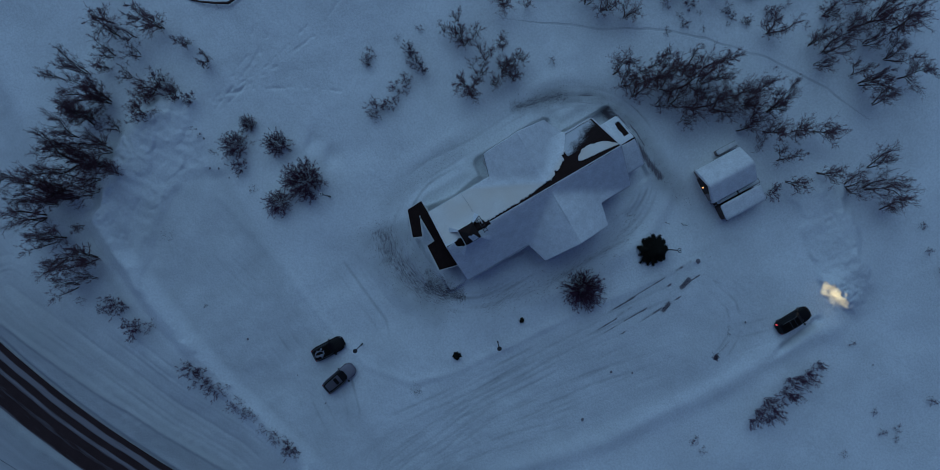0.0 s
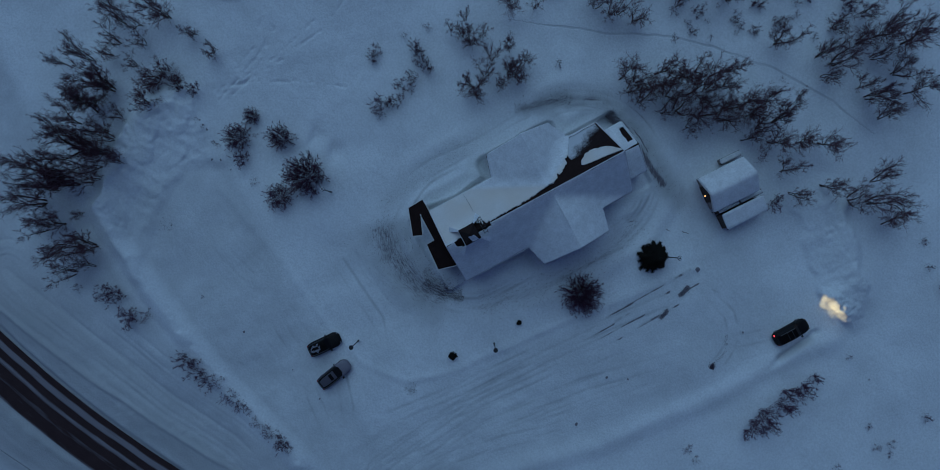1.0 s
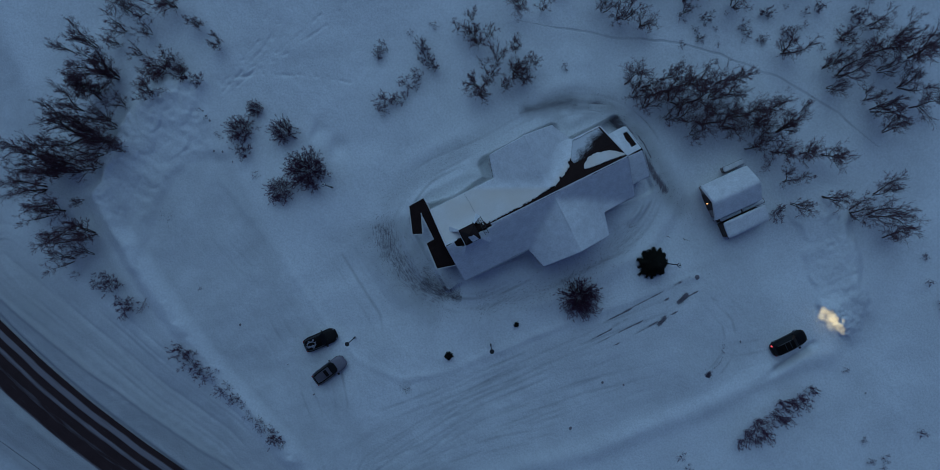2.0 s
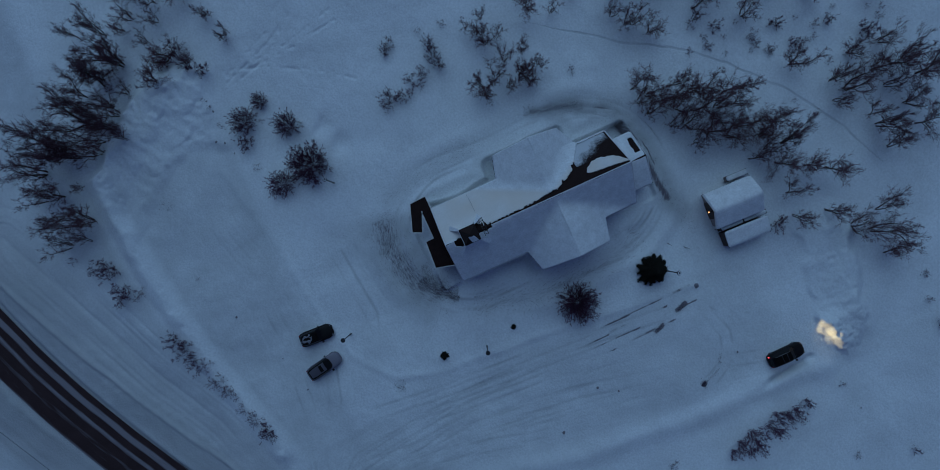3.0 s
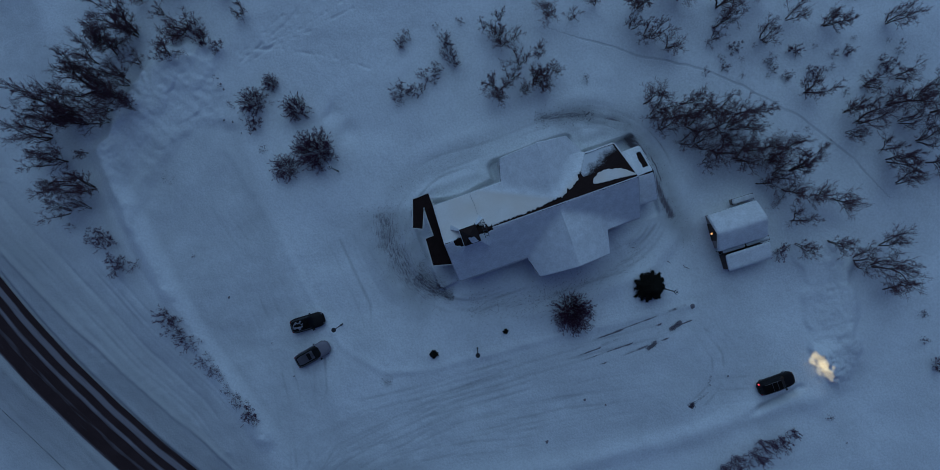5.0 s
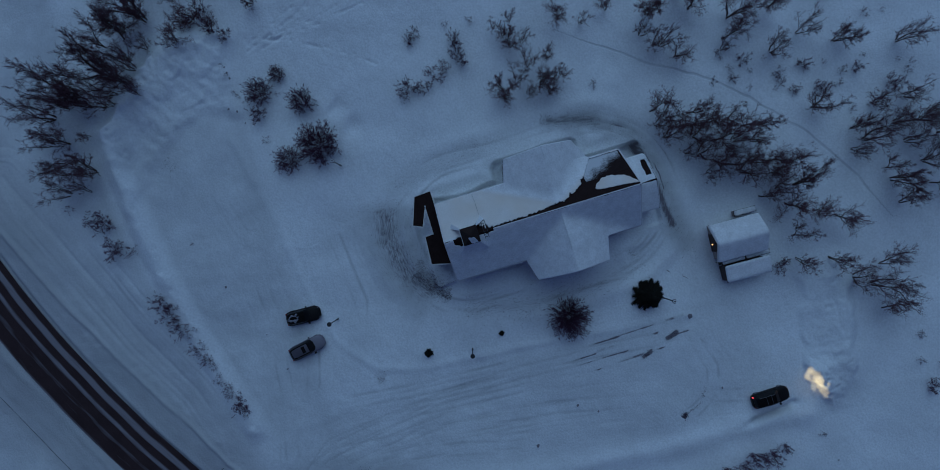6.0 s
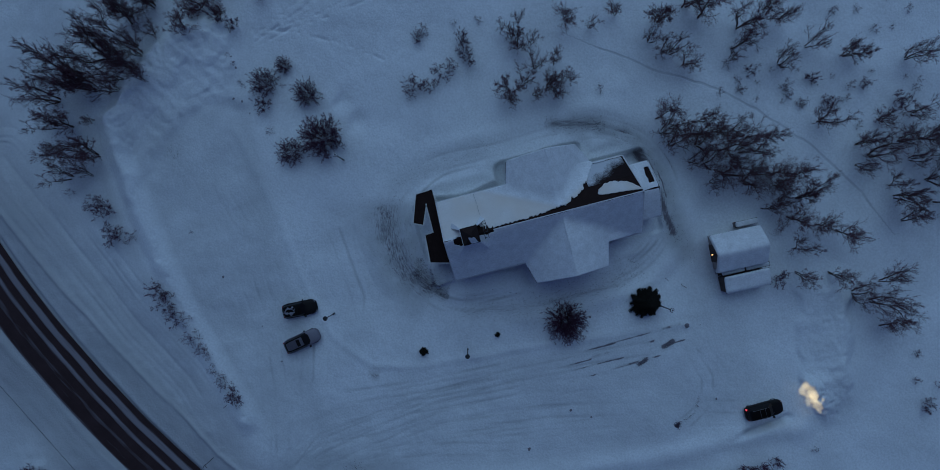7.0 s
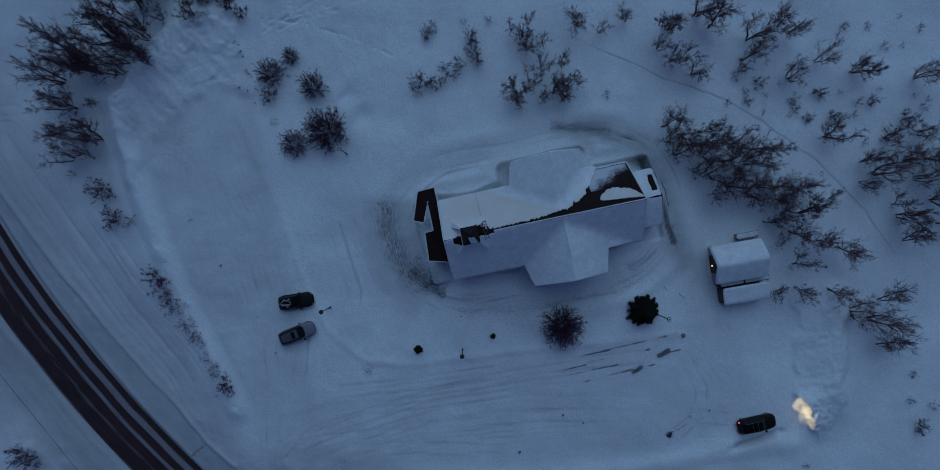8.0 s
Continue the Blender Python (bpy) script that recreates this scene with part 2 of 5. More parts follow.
def value_noise(x, y, size, seed=0):
    """Smooth noise from -1 to 1 with cells of that size."""
    u, v = x / size + 37.3 + seed * 17.7, y / size + 91.1 + seed * 5.3
    iu, iv = np.floor(u).astype(int), np.floor(v).astype(int)
    fu, fv = u - iu, v - iv
    fu, fv = fu * fu * (3 - 2 * fu), fv * fv * (3 - 2 * fv)
    g = lambda a, b: LATTICE[a % 256, b % 256]
    return 2 * ((g(iu, iv) * (1 - fu) + g(iu + 1, iv) * fu) * (1 - fv) + (g(iu, iv + 1) * (1 - fu) + g(iu + 1, iv + 1) * fu) * fv) - 1


def step(a, b, x):
    t = np.clip((x - a) / (b - a), 0, 1)
    return t * t * (3 - 2 * t)


def away(x, y, line):
    """Distance to a line of points, and how far along it (0 to 1)."""
    best, where = np.full(np.shape(x), 1e9), np.zeros(np.shape(x))
    n = len(line) - 1
    for i, ((ax, ay), (bx, by)) in enumerate(zip(line, line[1:])):
        dx, dy = bx - ax, by - ay
        t = np.clip(((x - ax) * dx + (y - ay) * dy) / (dx * dx + dy * dy), 0, 1)
        d = np.hypot(x - ax - t * dx, y - ay - t * dy)
        near = d < best
        best, where = np.where(near, d, best), np.where(near, (i + t) / n, where)
    return best, where


def bell(d, w):
    return np.exp(-(d / w) ** 2)


def road_x(y):
    """The road's middle line: a bend, going on straight at both ends."""
    c = np.clip(y, -32, 28)
    return 0.0044 * c * c - 0.472 * c - 55.85 + (y - c) * (0.0088 * c - 0.472)


ROAD_Z = -1.9
BANK_WEST = [(-40.0, 27.0), (-40.0, 22.0), (-39.0, 13.7), (-37.6, 4.1), (-35.4, -5.6), (-33.0, -13.6), (-32.0, -17.5)]
ROAD_BANK = [(-66.0, 36.0), (-60.5, 26.0), (-57.5, 20.0), (-54.2, 11.9), (-51.7, 6.4), (-49.0, 1.6), (-47.0, -2.3), (-44.9, -6.1), (-43.1, -9.2), (-40.2, -13.8), (-37.4, -18.7), (-34.4, -22.1)]
DITCH = [(-54.9, 24.3), (-51.0, 15.9), (-47.1, 7.4), (-43.2, -1.0), (-38.8, -8.4), (-37.0, -12.9)]
LOT_EDGE = [(-25.0, 20.0), (-22.5, 8.0), (-21.2, -2.4), (-19.6, -8.0), (-16.0, -12.5), (-10.7, -14.2), (1.2, -15.0), (14.0, -16.3), (23.2, -17.3)]
BANK_SOUTH = [(-16.0, -27.0), (1.2, -31.0), (17.8, -32.6), (27.5, -32.6), (36.1, -34.1)]
SKI_TRACK = [(17.0, 21.5), (23.6, 16.8), (28.3, 13.6), (33.9, 10.3), (38.5, 6.4), (44.4, -0.4), (48.4, -7.0), (51.1, -13.0)]
LOOP = [(22.7, -20.4), (23.7, -22.0), (24.1, -24.5), (23.6, -26.6), (22.3, -28.1), (20.4, -29.0), (18.7, -29.3)]
WHEEL_TRACKS = [
    [(-30.0, -24.0), (-22.2, -15.5), (-10.7, -16.7), (1.2, -17.3), (24.0, -19.6)],
    [(-30.0, -24.0), (-18.0, -18.5), (-5.0, -19.5), (9.0, -20.3), (21.0, -22.3)],
    [(-29.0, -25.0), (-12.0, -22.0), (4.0, -23.5), (18.0, -26.5), (30.0, -29.8)],
    [(22.4, -19.9), (24.1, -24.5), (22.5, -28.0), (18.7, -29.3)],
    [(-30.0, -24.0), (-27.5, -12.0), (-26.5, -2.0), (-27.0, 8.0), (-30.0, 18.0)],
    [(-31.0, -23.0), (-24.0, -12.0), (-22.4, -6.0)],
    [(-18.0, -12.0), (-15.5, -4.0), (-16.5, 6.0)],
    [(-36.0, -27.0), (-30.0, -24.0)],
    [(25.0, -8.5), (25.6, -2.0), (24.6, 3.5), (21.5, 7.0), (15.0, 9.8)],
    [(26.5, -16.0), (25.2, -8.0), (25.6, -1.0)],
    [(-11.0, 8.5), (-12.0, 2.5), (-10.5, -3.0), (-5.5, -7.4), (4.0, -11.5), (15.0, -12.0)],
]
fan = random.Random(21)
for _ in range(16):
    end = fan.uniform(-29, -17)
    x1 = fan.uniform(2, 20)
    WHEEL_TRACKS.append([(-31.0 + fan.uniform(-1, 1), -25.0), (-24.0, -21.5 + (end + 22) * 0.3 + fan.uniform(-1, 1)), (-8.0, -20.5 + (end + 22) * 0.7 + fan.uniform(-1, 1)), (x1, end)])
for _ in range(5):
    x1 = fan.uniform(-35, -25)
    WHEEL_TRACKS.append([(-31.0, -25.0), (-28.5 + fan.uniform(-1, 1), -14.0), (x1, fan.uniform(-2, 6)), (x1 + fan.uniform(-2, 2), fan.uniform(10, 20))])
FOOT_TRACKS = [
    [(-19.8, 31.6), (-14.6, 29.9), (-8.0, 26.2), (-5.0, 23.8)],
    [(-19.6, 31.0), (-11.1, 31.4), (-3.8, 33.3)],
    [(-19.9, 30.6), (-11.5, 30.6), (-4.5, 31.6), (1.0, 34.0)],
    [(-20.0, 30.0), (-12.0, 33.0), (-6.0, 38.5)],
    [(-20.4, 30.4), (-13.0, 33.8), (-7.6, 39.0)],
    [(-19.0, 29.6), (-14.0, 31.0), (-9.0, 35.0), (-6.6, 41.0)],
    [(-52.0, 55.0), (-41.0, 47.0), (-33.5, 43.5)],
]
RING_EAST = [(13.0, 10.2), (18.0, 9.5), (22.0, 7.4), (23.9, 4.2), (24.4, -1.0), (24.8, -6.0), (25.8, -11.0)]
# line, width, bareness, greyness
SCOURED = [
    ([(-8.9, 7.4), (-9.9, 3.0), (-8.9, -2.4), (-5.1, -6.6)], 3.3, 0.52, 1.5),
    ([(-8.0, -2.6), (-6.4, -5.2), (-4.6, -6.9)], 0.9, 0.5, 0.8),
    ([(-9.0, 8.0), (-2.0, 9.6), (6.0, 10.0)], 1.0, 0.38, 0.5),
    ([(12.3, 11.0), (16.1, 10.1), (19.5, 9.0)], 0.8, 0.52, 0.9),
    (RING_EAST, 1.25, 0.38, 1.9),
    ([(22.7, 6.3), (23.7, 2.4), (24.1, -3.7), (24.7, -7.2)], 0.75, 0.68, 2.4),
    ([(-3.1, -8.3), (2.7, -10.2), (8.7, -10.5), (13.8, -10.4), (19.5, -9.0)], 1.2, 0.44, 0.45),
    ([(4.0, -16.9), (24.0, -18.6)], 1.4, 0.2, 0.7),
]
SCOURED_OR_SHADED_SPOTS = [
    ([(-22.6, -24.5), (-19.8, -24.6)], 0.8, 0.4, 0.8),
    ([(-16.3, -13.7), (-15.3, -14.2)], 0.7, 0.5, 0.6),
    ([(19.7, -19.3), (21.0, -18.9)], 0.42, 0.8, 1.6),
    ([(16.2, -20.6), (17.3, -20.2)], 0.4, 0.78, 1.6),
    ([(18.9, -29.2), (19.2, -29.0)], 0.35, 0.85, 1.0),
    # shade in the trough south of the lit car, painted as a grey strip
    ([(27.1, -32.1), (31.8, -32.2)], 0.4, 0.3, 1.6),
    ([(-32.0, -25.5), (-22.0, -26.0), (-2.0, -28.0)], 4.0, 0.32, 1.8),
]
STREAKS = [
    [(5.4, -17.2), (14.1, -17.2), (22.7, -17.1)],
    [(14.4, -19.2), (18.5, -19.2), (22.7, -19.1)],
    [(4.8, -18.4), (11.9, -18.3), (19.0, -18.3)],
    [(6.4, -20.3), (12.8, -20.3), (19.1, -20.2)],
    [(3.5, -19.4), (9.1, -19.3), (14.7, -19.3)],
    [(3.4, -17.4), (9.0, -17.4), (14.7, -17.3)],
    [(1.4, -20.6), (6.3, -20.6), (11.2, -20.5)],
    [(1.9, -18.6), (6.4, -18.6), (10.9, -18.5)],
]
# crests of the ploughed heaps: gentle towards the yards, steep behind
HEAP_WEST = [(-39.8, 25.0), (-36.0, 28.8), (-31.5, 32.2), (-27.5, 33.8), (-23.0, 32.6)]
HEAP_EAST = [(42.6, -15.5), (42.9, -19.6), (41.2, -26.3), (40.8, -31.5)]
# fronts of the single loads that the plough pushed up the western heap: place, half width, height
DUMPS = [(-34.2, 24.4, 2.6, 0.3), (-31.2, 23.2, 2.0, 0.26), (-27.2, 25.6, 2.8, 0.34), (-30.6, 27.2, 1.6, 0.3), (-33.2, 27.0, 1.7, 0.3), (-37.2, 24.2, 1.9, 0.28), (-25.0, 28.6, 2.0, 0.26), (-28.6, 29.4, 2.0, 0.3), (-36.0, 27.2, 1.6, 0.24)]
BANK_FOOT = (34.9, -27.6)
CLODS = [(22.1, -27.6, 0.2), (6.7, -24.0, 0.24), (0.5, -27.5, 0.24), (23.2, -17.5, 0.36), (24.9, -17.8, 0.1), (-27.9, -4.5, 0.12), (-30.9, 2.6, 0.14), (-26.6, -9.4, 0.1), (36.0, -40.4, 0.2), (27.9, -23.1, 0.18), (24.6, -27.3, 0.15), (9.0, -25.5, 0.15), (-23.1, 28.7, 0.16), (-23.0, 28.0, 0.12), (-24.1, 23.6, 0.14), (-22.9, 27.3, 0.1), (-23.2, 23.1, 0.12), (-22.7, 21.5, 0.1)]


def church_gap(x, y):
    """Distance outside the church's walls."""
    a = np.hypot(np.maximum(np.abs(x - 8.7) - 14.0, 0), np.maximum(np.abs(y) - 4.7, 0))
    b = np.hypot(np.maximum(np.abs(x - 10.4) - 4.6, 0), np.maximum(np.abs(y) - 7.2, 0))
    return np.minimum(a, b)


def round_church(x, y):
    """Distance from the church's long axis, and the way round it."""
    return np.hypot(np.maximum(np.abs(x - 8.0) - 8.0, 0), y), np.mod(np.arctan2(y, x - 8.0) - 2.0, 2 * math.pi) * 10


def land(x, y):
    """Height of the snow, and where it is gritty or packed."""
    x, y = np.asarray(x, float), np.asarray(y, float)
    grit, packed = np.zeros(x.shape), np.zeros(x.shape)
    far = np.hypot(x, y)
    z = 0.4 * value_noise(x, y, 21) + 0.28 * value_noise(x, y, 8, 1) + 0.1 * value_noise(x, y, 4.1, 36)
    z += step(90, 500, far) * 14 * (value_noise(x, y, 170, 2) + 0.6)
    # gentle roughness of wind-packed snow
    rough = 0.06 * value_noise(x, y, 2.6, 3) + 0.03 * value_noise(x, y, 1.1, 4) + 0.018 * value_noise(x, y, 0.5, 5)
    z += rough
    # the car park's western bank and the slope down to the road
    edge = np.interp(y, [p[1] for p in BANK_WEST[::-1]], [p[0] for p in BANK_WEST[::-1]])
    out = edge - x
    z -= 1.5 * step(0, 9, out)
    d, s = away(x, y, BANK_WEST)
    ends = step(0, 0.06, s) * step(1.0, 0.9, s)
    z += ends * (0.6 + 0.35 * step(0.45, 0.15, s) + 0.2 * value_noise(x, y, 3, 6)) * step(-2.2, -0.1, out) * step(2.0, -0.2, out + 0.15 * value_noise(x, y, 1.6, 35))
    z += ends * 0.06 * bell(out + 0.2, 0.9) * (value_noise(x, y, 0.9, 37) + 0.8 * value_noise(x, y, 0.5, 38))
    d, s = away(x, y, DITCH)
    ends = step(1.0, 0.85, s)
    z -= ends * (0.2 * bell(d, 1.6) + 0.1 * bell(d, 0.25))
    for off in (1.9, 2.6, 3.9):
        z -= 0.08 * ends * bell(np.abs(d - off), 0.22) * (0.8 + 0.6 * value_noise(x, y, 5, 33))
    # heaps
    lump = 1 + 0.1 * value_noise(x, y, 3.1, 7) + 0.08 * value_noise(x, y, 1.3, 8) + 0.09 * value_noise(x, y, 0.5, 9)
    s = (np.interp(x, [p[0] for p in HEAP_WEST], [p[1] for p in HEAP_WEST]) - y) * 0.78 + 0.5 * value_noise(x, y, 1.6, 12)
    z += 1.25 * lump * step(-1.3, 0.4, s) * (0.25 * step(8.5, 7.0, s) + 0.75 * step(6.5, 0.3, s)) * step(-41.0, -38.0, x) * step(-21.0, -24.0, x)
    crumbs = 0.5 * np.abs(value_noise(x, y, 0.9, 81)) + 0.3 * np.abs(value_noise(x, y, 0.45, 82))
    on_heap = step(-0.6, 0.4, s) * step(9.0, 6.5, s) * step(-41.0, -38.5, x) * step(-21.0, -23.5, x)
    z += 0.12 * crumbs * on_heap + 0.35 * crumbs * bell(s - 0.3, 0.7) * step(-41.0, -38.5, x) * step(-21.0, -23.5, x)
    # scrapes of the blade, drawn out the way it pushed
    z += 0.07 * value_noise(x * 0.866 + y * 0.5, (x * 0.5 - y * 0.866) * 0.16, 0.75, 95) * on_heap
    piled = np.zeros(x.shape)
    for cx, cy, wide, tall in DUMPS:
        u = (x - cx) * 0.5 - (y - cy) * 0.866 + 0.22 * value_noise(x, y, 1.7, 83) + 0.1 * value_noise(x, y, 0.5, 84)
        v = ((x - cx) * 0.866 + (y - cy) * 0.5) / wide
        u = u + 0.9 * v * v
        piled = np.maximum(piled, tall * step(-3.6, -0.3, u) * step(0.28, -0.1, u) * step(1.0, 0.6, np.abs(v)))
    z += 0.42 * piled
    s = np.interp(-y, [-p[1] for p in HEAP_EAST], [p[0] for p in HEAP_EAST]) - x + 0.5 * value_noise(x, y, 1.6, 13)
    lump = lump + 0.25 * np.abs(value_noise(x, y, 1.5, 46)) + 0.14 * np.abs(value_noise(x, y, 0.7, 47))
    z += 0.72 * lump * step(-1.4, 0.3, s) * (0.45 * step(6.0, 5.2, s) + 0.55 * step(5.0, 0.4, s)) * step(-13.5, -18.0, y) * step(-33.0, -28.5, y)
    # the steep little bank before the standing car
    s = (x - BANK_FOOT[0]) * 0.97 + (y - BANK_FOOT[1]) * 0.24 + 0.18 * value_noise(x, y, 0.9, 16) + 0.14 * value_noise(x, y, 0.4, 85)
    z += 0.9 * step(0.2, 0.9, s) * step(4.5, 0.9, s) * step(-35.0, -31.0, y) * step(-26.6, -28.6, y) * (1 + 0.3 * np.abs(value_noise(x, y, 0.6, 17)) + 0.15 * value_noise(x, y, 0.35, 86))
    # lot edges
    d, s = away(x, y, LOT_EDGE)
    z += (0.1 + 0.03 * step(0.3, 0.45, s)) * bell(d, 0.5) * (1 + 0.6 * value_noise(x, y, 2.5, 10))
    d, s = away(x, y, BANK_SOUTH)
    z += step(0, 0.12, s) * step(1, 0.93, s) * 0.4 * bell(d, 1.3)
    d, s = away(x, y, [(24.5, -32.9), (27.4, -32.3), (32.0, -32.0), (33.5, -31.6)])
    z -= 0.5 * bell(d, 0.42) * step(0, 0.45, s) * step(1, 0.8, s)
    for cx, cy in ((-11.7, 20.6), (-10.3, 17.4)):
        u, v = (x - cx) * 0.6 + (y - cy) * 0.8, (x - cx) * 0.8 - (y - cy) * 0.6
        z -= 0.4 * bell(u, 1.3) * step(-0.9, 0.3, v + 0.4 * value_noise(x, y, 1.3, 93)) * step(2.4, 0.4, v)
    # wind hollow round the church and its rim
    g = church_gap(x, y)
    ring = np.hypot(np.maximum(np.abs(x - 8.0) - 8.0, 0), y)
    z += 0.35 * bell(ring - 11.8, 1.0) * (0.6 + 0.7 * value_noise(x, y, 6, 11)) + 0.25 * bell(g - 2.4, 0.7) * step(9.0, 8.0, ring)
    south = step(0.0, -4.0, y)
    z -= (0.5 + 1.2 * step(-4.5, -2.0, x) - 1.25 * south) * step(1.1 + 0.3 * value_noise(x, y, 4, 18), 0.75 + 0.3 * value_noise(x, y, 4, 18), g + 0.25 + 0.1 * south)
    # wheel ruts that run round the church
    for k, (off, east) in enumerate(((7.5, 0.9), (8.1, 1.0), (8.7, 0.8), (9.5, 0.5), (10.4, 0.3))):
        rut = bell(ring - off - 0.3 * value_noise(x, y, 7, 50 + k), 0.17) * np.clip(0.4 + 0.9 * value_noise(x, y, 5, 60 + k) + east * step(16, 22, x) * step(-10, -5, y), 0, 1) * step(1.2, 2.0, g)
        z -= 0.07 * rut
        packed = np.maximum(packed, 1.5 * rut)
        grit = np.maximum(grit, 0.72 * rut * step(18, 22, x) * step(-9, -5, y))
    # wheel and foot tracks
    for k, line in enumerate(WHEEL_TRACKS):
        deep = 0.026 if k < 11 else 0.009
        d, s = away(x, y, line)
        soft = step(0, 0.1, s) * step(1, 0.9, s)
        for off in (0.75, 2.4):
            z -= deep * soft * bell(np.abs(d - off), 0.17) * np.clip(0.7 + 1.2 * value_noise(x, y, 5.0, 19 + k), 0, 1.4)
        packed = np.maximum(packed, soft * np.maximum(0.3 * bell(d, 2.2), (0.9 if k < 27 else 0.5) * bell(np.abs(d - 0.75), 0.22) * np.clip(0.7 + 1.2 * value_noise(x, y, 5.0, 19 + k), 0, 1.4)))
    for line in FOOT_TRACKS:
        d, s = away(x, y, line)
        z -= 0.12 * bell(d, 0.17) * np.clip(0.2 + 1.7 * value_noise(x, y, 0.45, 14), 0, 1)
    d, s = away(x, y, LOOP)
    turned = bell(np.abs(d) - 0.72, 0.2) * step(0, 0.1, s) * step(1, 0.9, s) * np.clip(0.55 + 0.8 * value_noise(x, y, 1.6, 49), 0, 1)
    z -= 0.02 * turned
    packed = np.maximum(packed, 1.3 * turned)
    # ploughed yards
    yard = step(-0.6, -2.6, out) * step(-21.5, -24, x) * step(-22, -15, y) * step(27, 22, y)
    yard = np.maximum(yard, step(-32, -27, x) * step(32, 26, x) * step(-31.5, -29, y + 0.0 * x) * step(-15.5, -17, y))
    packed = np.maximum(packed, (0.45 + 0.3 * step(-18, -24, x)) * yard)
    # greyer all over the slope west of the bank
    packed = np.maximum(packed, 0.7 * step(0.6, 3.0, out))
    # grit laid bare, and the painted shade of the trough by the lit car
    for line, w, k, grey in SCOURED + SCOURED_OR_SHADED_SPOTS:
        d, s = away(x, y, line)
        taper = step(0, 0.12, s) * step(1, 0.4 if w > 3.5 else 0.88, s) if w > 0.5 else 1.0
        grit = np.maximum(grit, k * bell(d, w) * taper)
        packed = np.maximum(packed, grey * bell(d, w * 1.3) * taper)
    for k, line in enumerate(STREAKS):
        d, s = away(x, y, line)
        drawn = 1.1 * bell(d + 0.05 * value_noise(x, y, 0.8, 92 + k), 0.115) * step(0.0, 0.8, s) * step(1.0, 0.985, s) * np.clip(0.8 + 0.8 * value_noise(x, y, 1.8, 100 + k) + 0.45 * value_noise(x, y, 0.4, 110 + k), 0, 1)
        grit = np.maximum(grit, 0.75 * drawn)
        packed = np.maximum(packed, 2.2 * drawn)
    for cx, cy, r in CLODS:
        d = np.hypot(x - cx, y - cy)
        z += 0.12 * bell(d, r)
        grit = np.maximum(grit, 1.4 * bell(d + 0.1 * value_noise(x, y, 0.25, 94), 0.85 * r))
    # the road's bed
    r = np.abs(x - road_x(y)) * 0.9
    d, s = away(x, y, ROAD_BANK)
    z += 0.24 * bell(d, 0.3) + 0.2 * bell(d, 1.5) + 0.035 * step(4.0, 0.5, d) * value_noise(x, y, 0.6, 80)
    bed = step(4.0, 3.25, r)
    z = z * (1 - bed) + (ROAD_Z - 0.12) * bed
    grit = np.maximum(grit, 0.3 * bell(r - 3.6, 0.5))
    # greyer towards the road: dirty snow, and the slope's shade put into the colour
    packed = np.maximum(packed, step(14.5, 4.0, r) * (1.2 + 0.5 * value_noise(x, y, 6, 34)))
    along = (x - road_x(y)) * 0.9 + 0.25 * value_noise(x, y, 9, 90)
    for off, deep in ((8.2, 0.05), (10.3, 0.08), (12.4, 0.05)):
        z -= deep * bell(along - off, 0.2) * np.clip(0.5 + 0.9 * value_noise(x, y, 7, 91), 0, 1)
    # a hummock beyond the road
    z += 0.8 * bell(np.hypot(x + 59.5, y + 15.5), 4.0) * (1 + 0.3 * value_noise(x, y, 1.0, 15))
    return z, grit, packed


SURFACE = {}


def ground_z(x, y):
    """Height of the built snow sheet."""
    xs, ys, z = SURFACE["x"], SURFACE["y"], SURFACE["z"]
    i, j = int(np.searchsorted(xs, x)) - 1, int(np.searchsorted(ys, y)) - 1
    u, v = (x - xs[i]) / (xs[i + 1] - xs[i]), (y - ys[j]) / (ys[j + 1] - ys[j])
    return float((z[i, j] * (1 - u) + z[i + 1, j] * u) * (1 - v) + (z[i, j + 1] * (1 - u) + z[i + 1, j + 1] * u) * v)


def graded(a, b, fine, reach, close=()):
    """Coordinates that are close between a and b, closer within a band, and widen out to the horizon."""
    mid = [a]
    while mid[-1] < b:
        mid.append(mid[-1] + (0.15 if any(p < mid[-1] < q for p, q in close) else fine))
    w, lo, hi = fine, mid[0], mid[-1]
    left, right = [], []
    while hi < reach:
        w *= 1.18
        lo, hi = lo - w, hi + w
        left.append(lo)
        right.append(hi)
    return np.array(left[::-1] + mid + right)


def grid_mesh(name, xs, ys, z, mat):
    nx, ny = len(xs), len(ys)
    gx, gy = np.meshgrid(xs, ys, indexing="ij")
    co = np.stack([gx, gy, z], -1).reshape(-1, 3)
    i, j = np.meshgrid(np.arange(nx - 1), np.arange(ny - 1), indexing="ij")
    a = (i * ny + j).ravel()
    quads = np.stack([a, a + ny, a + ny + 1, a + 1], -1).astype(np.int32)
    me = bpy.data.meshes.new(name)
    me.vertices.add(len(co))
    me.vertices.foreach_set("co", co.ravel())
    me.loops.add(quads.size)
    me.loops.foreach_set("vertex_index", quads.ravel())
    me.polygons.add(len(quads))
    me.polygons.foreach_set("loop_start", np.arange(0, quads.size, 4, dtype=np.int32))
    me.polygons.foreach_set("use_smooth", np.ones(len(quads), bool))
    me.materials.append(mat)
    me.update(calc_edges=True)
    return me


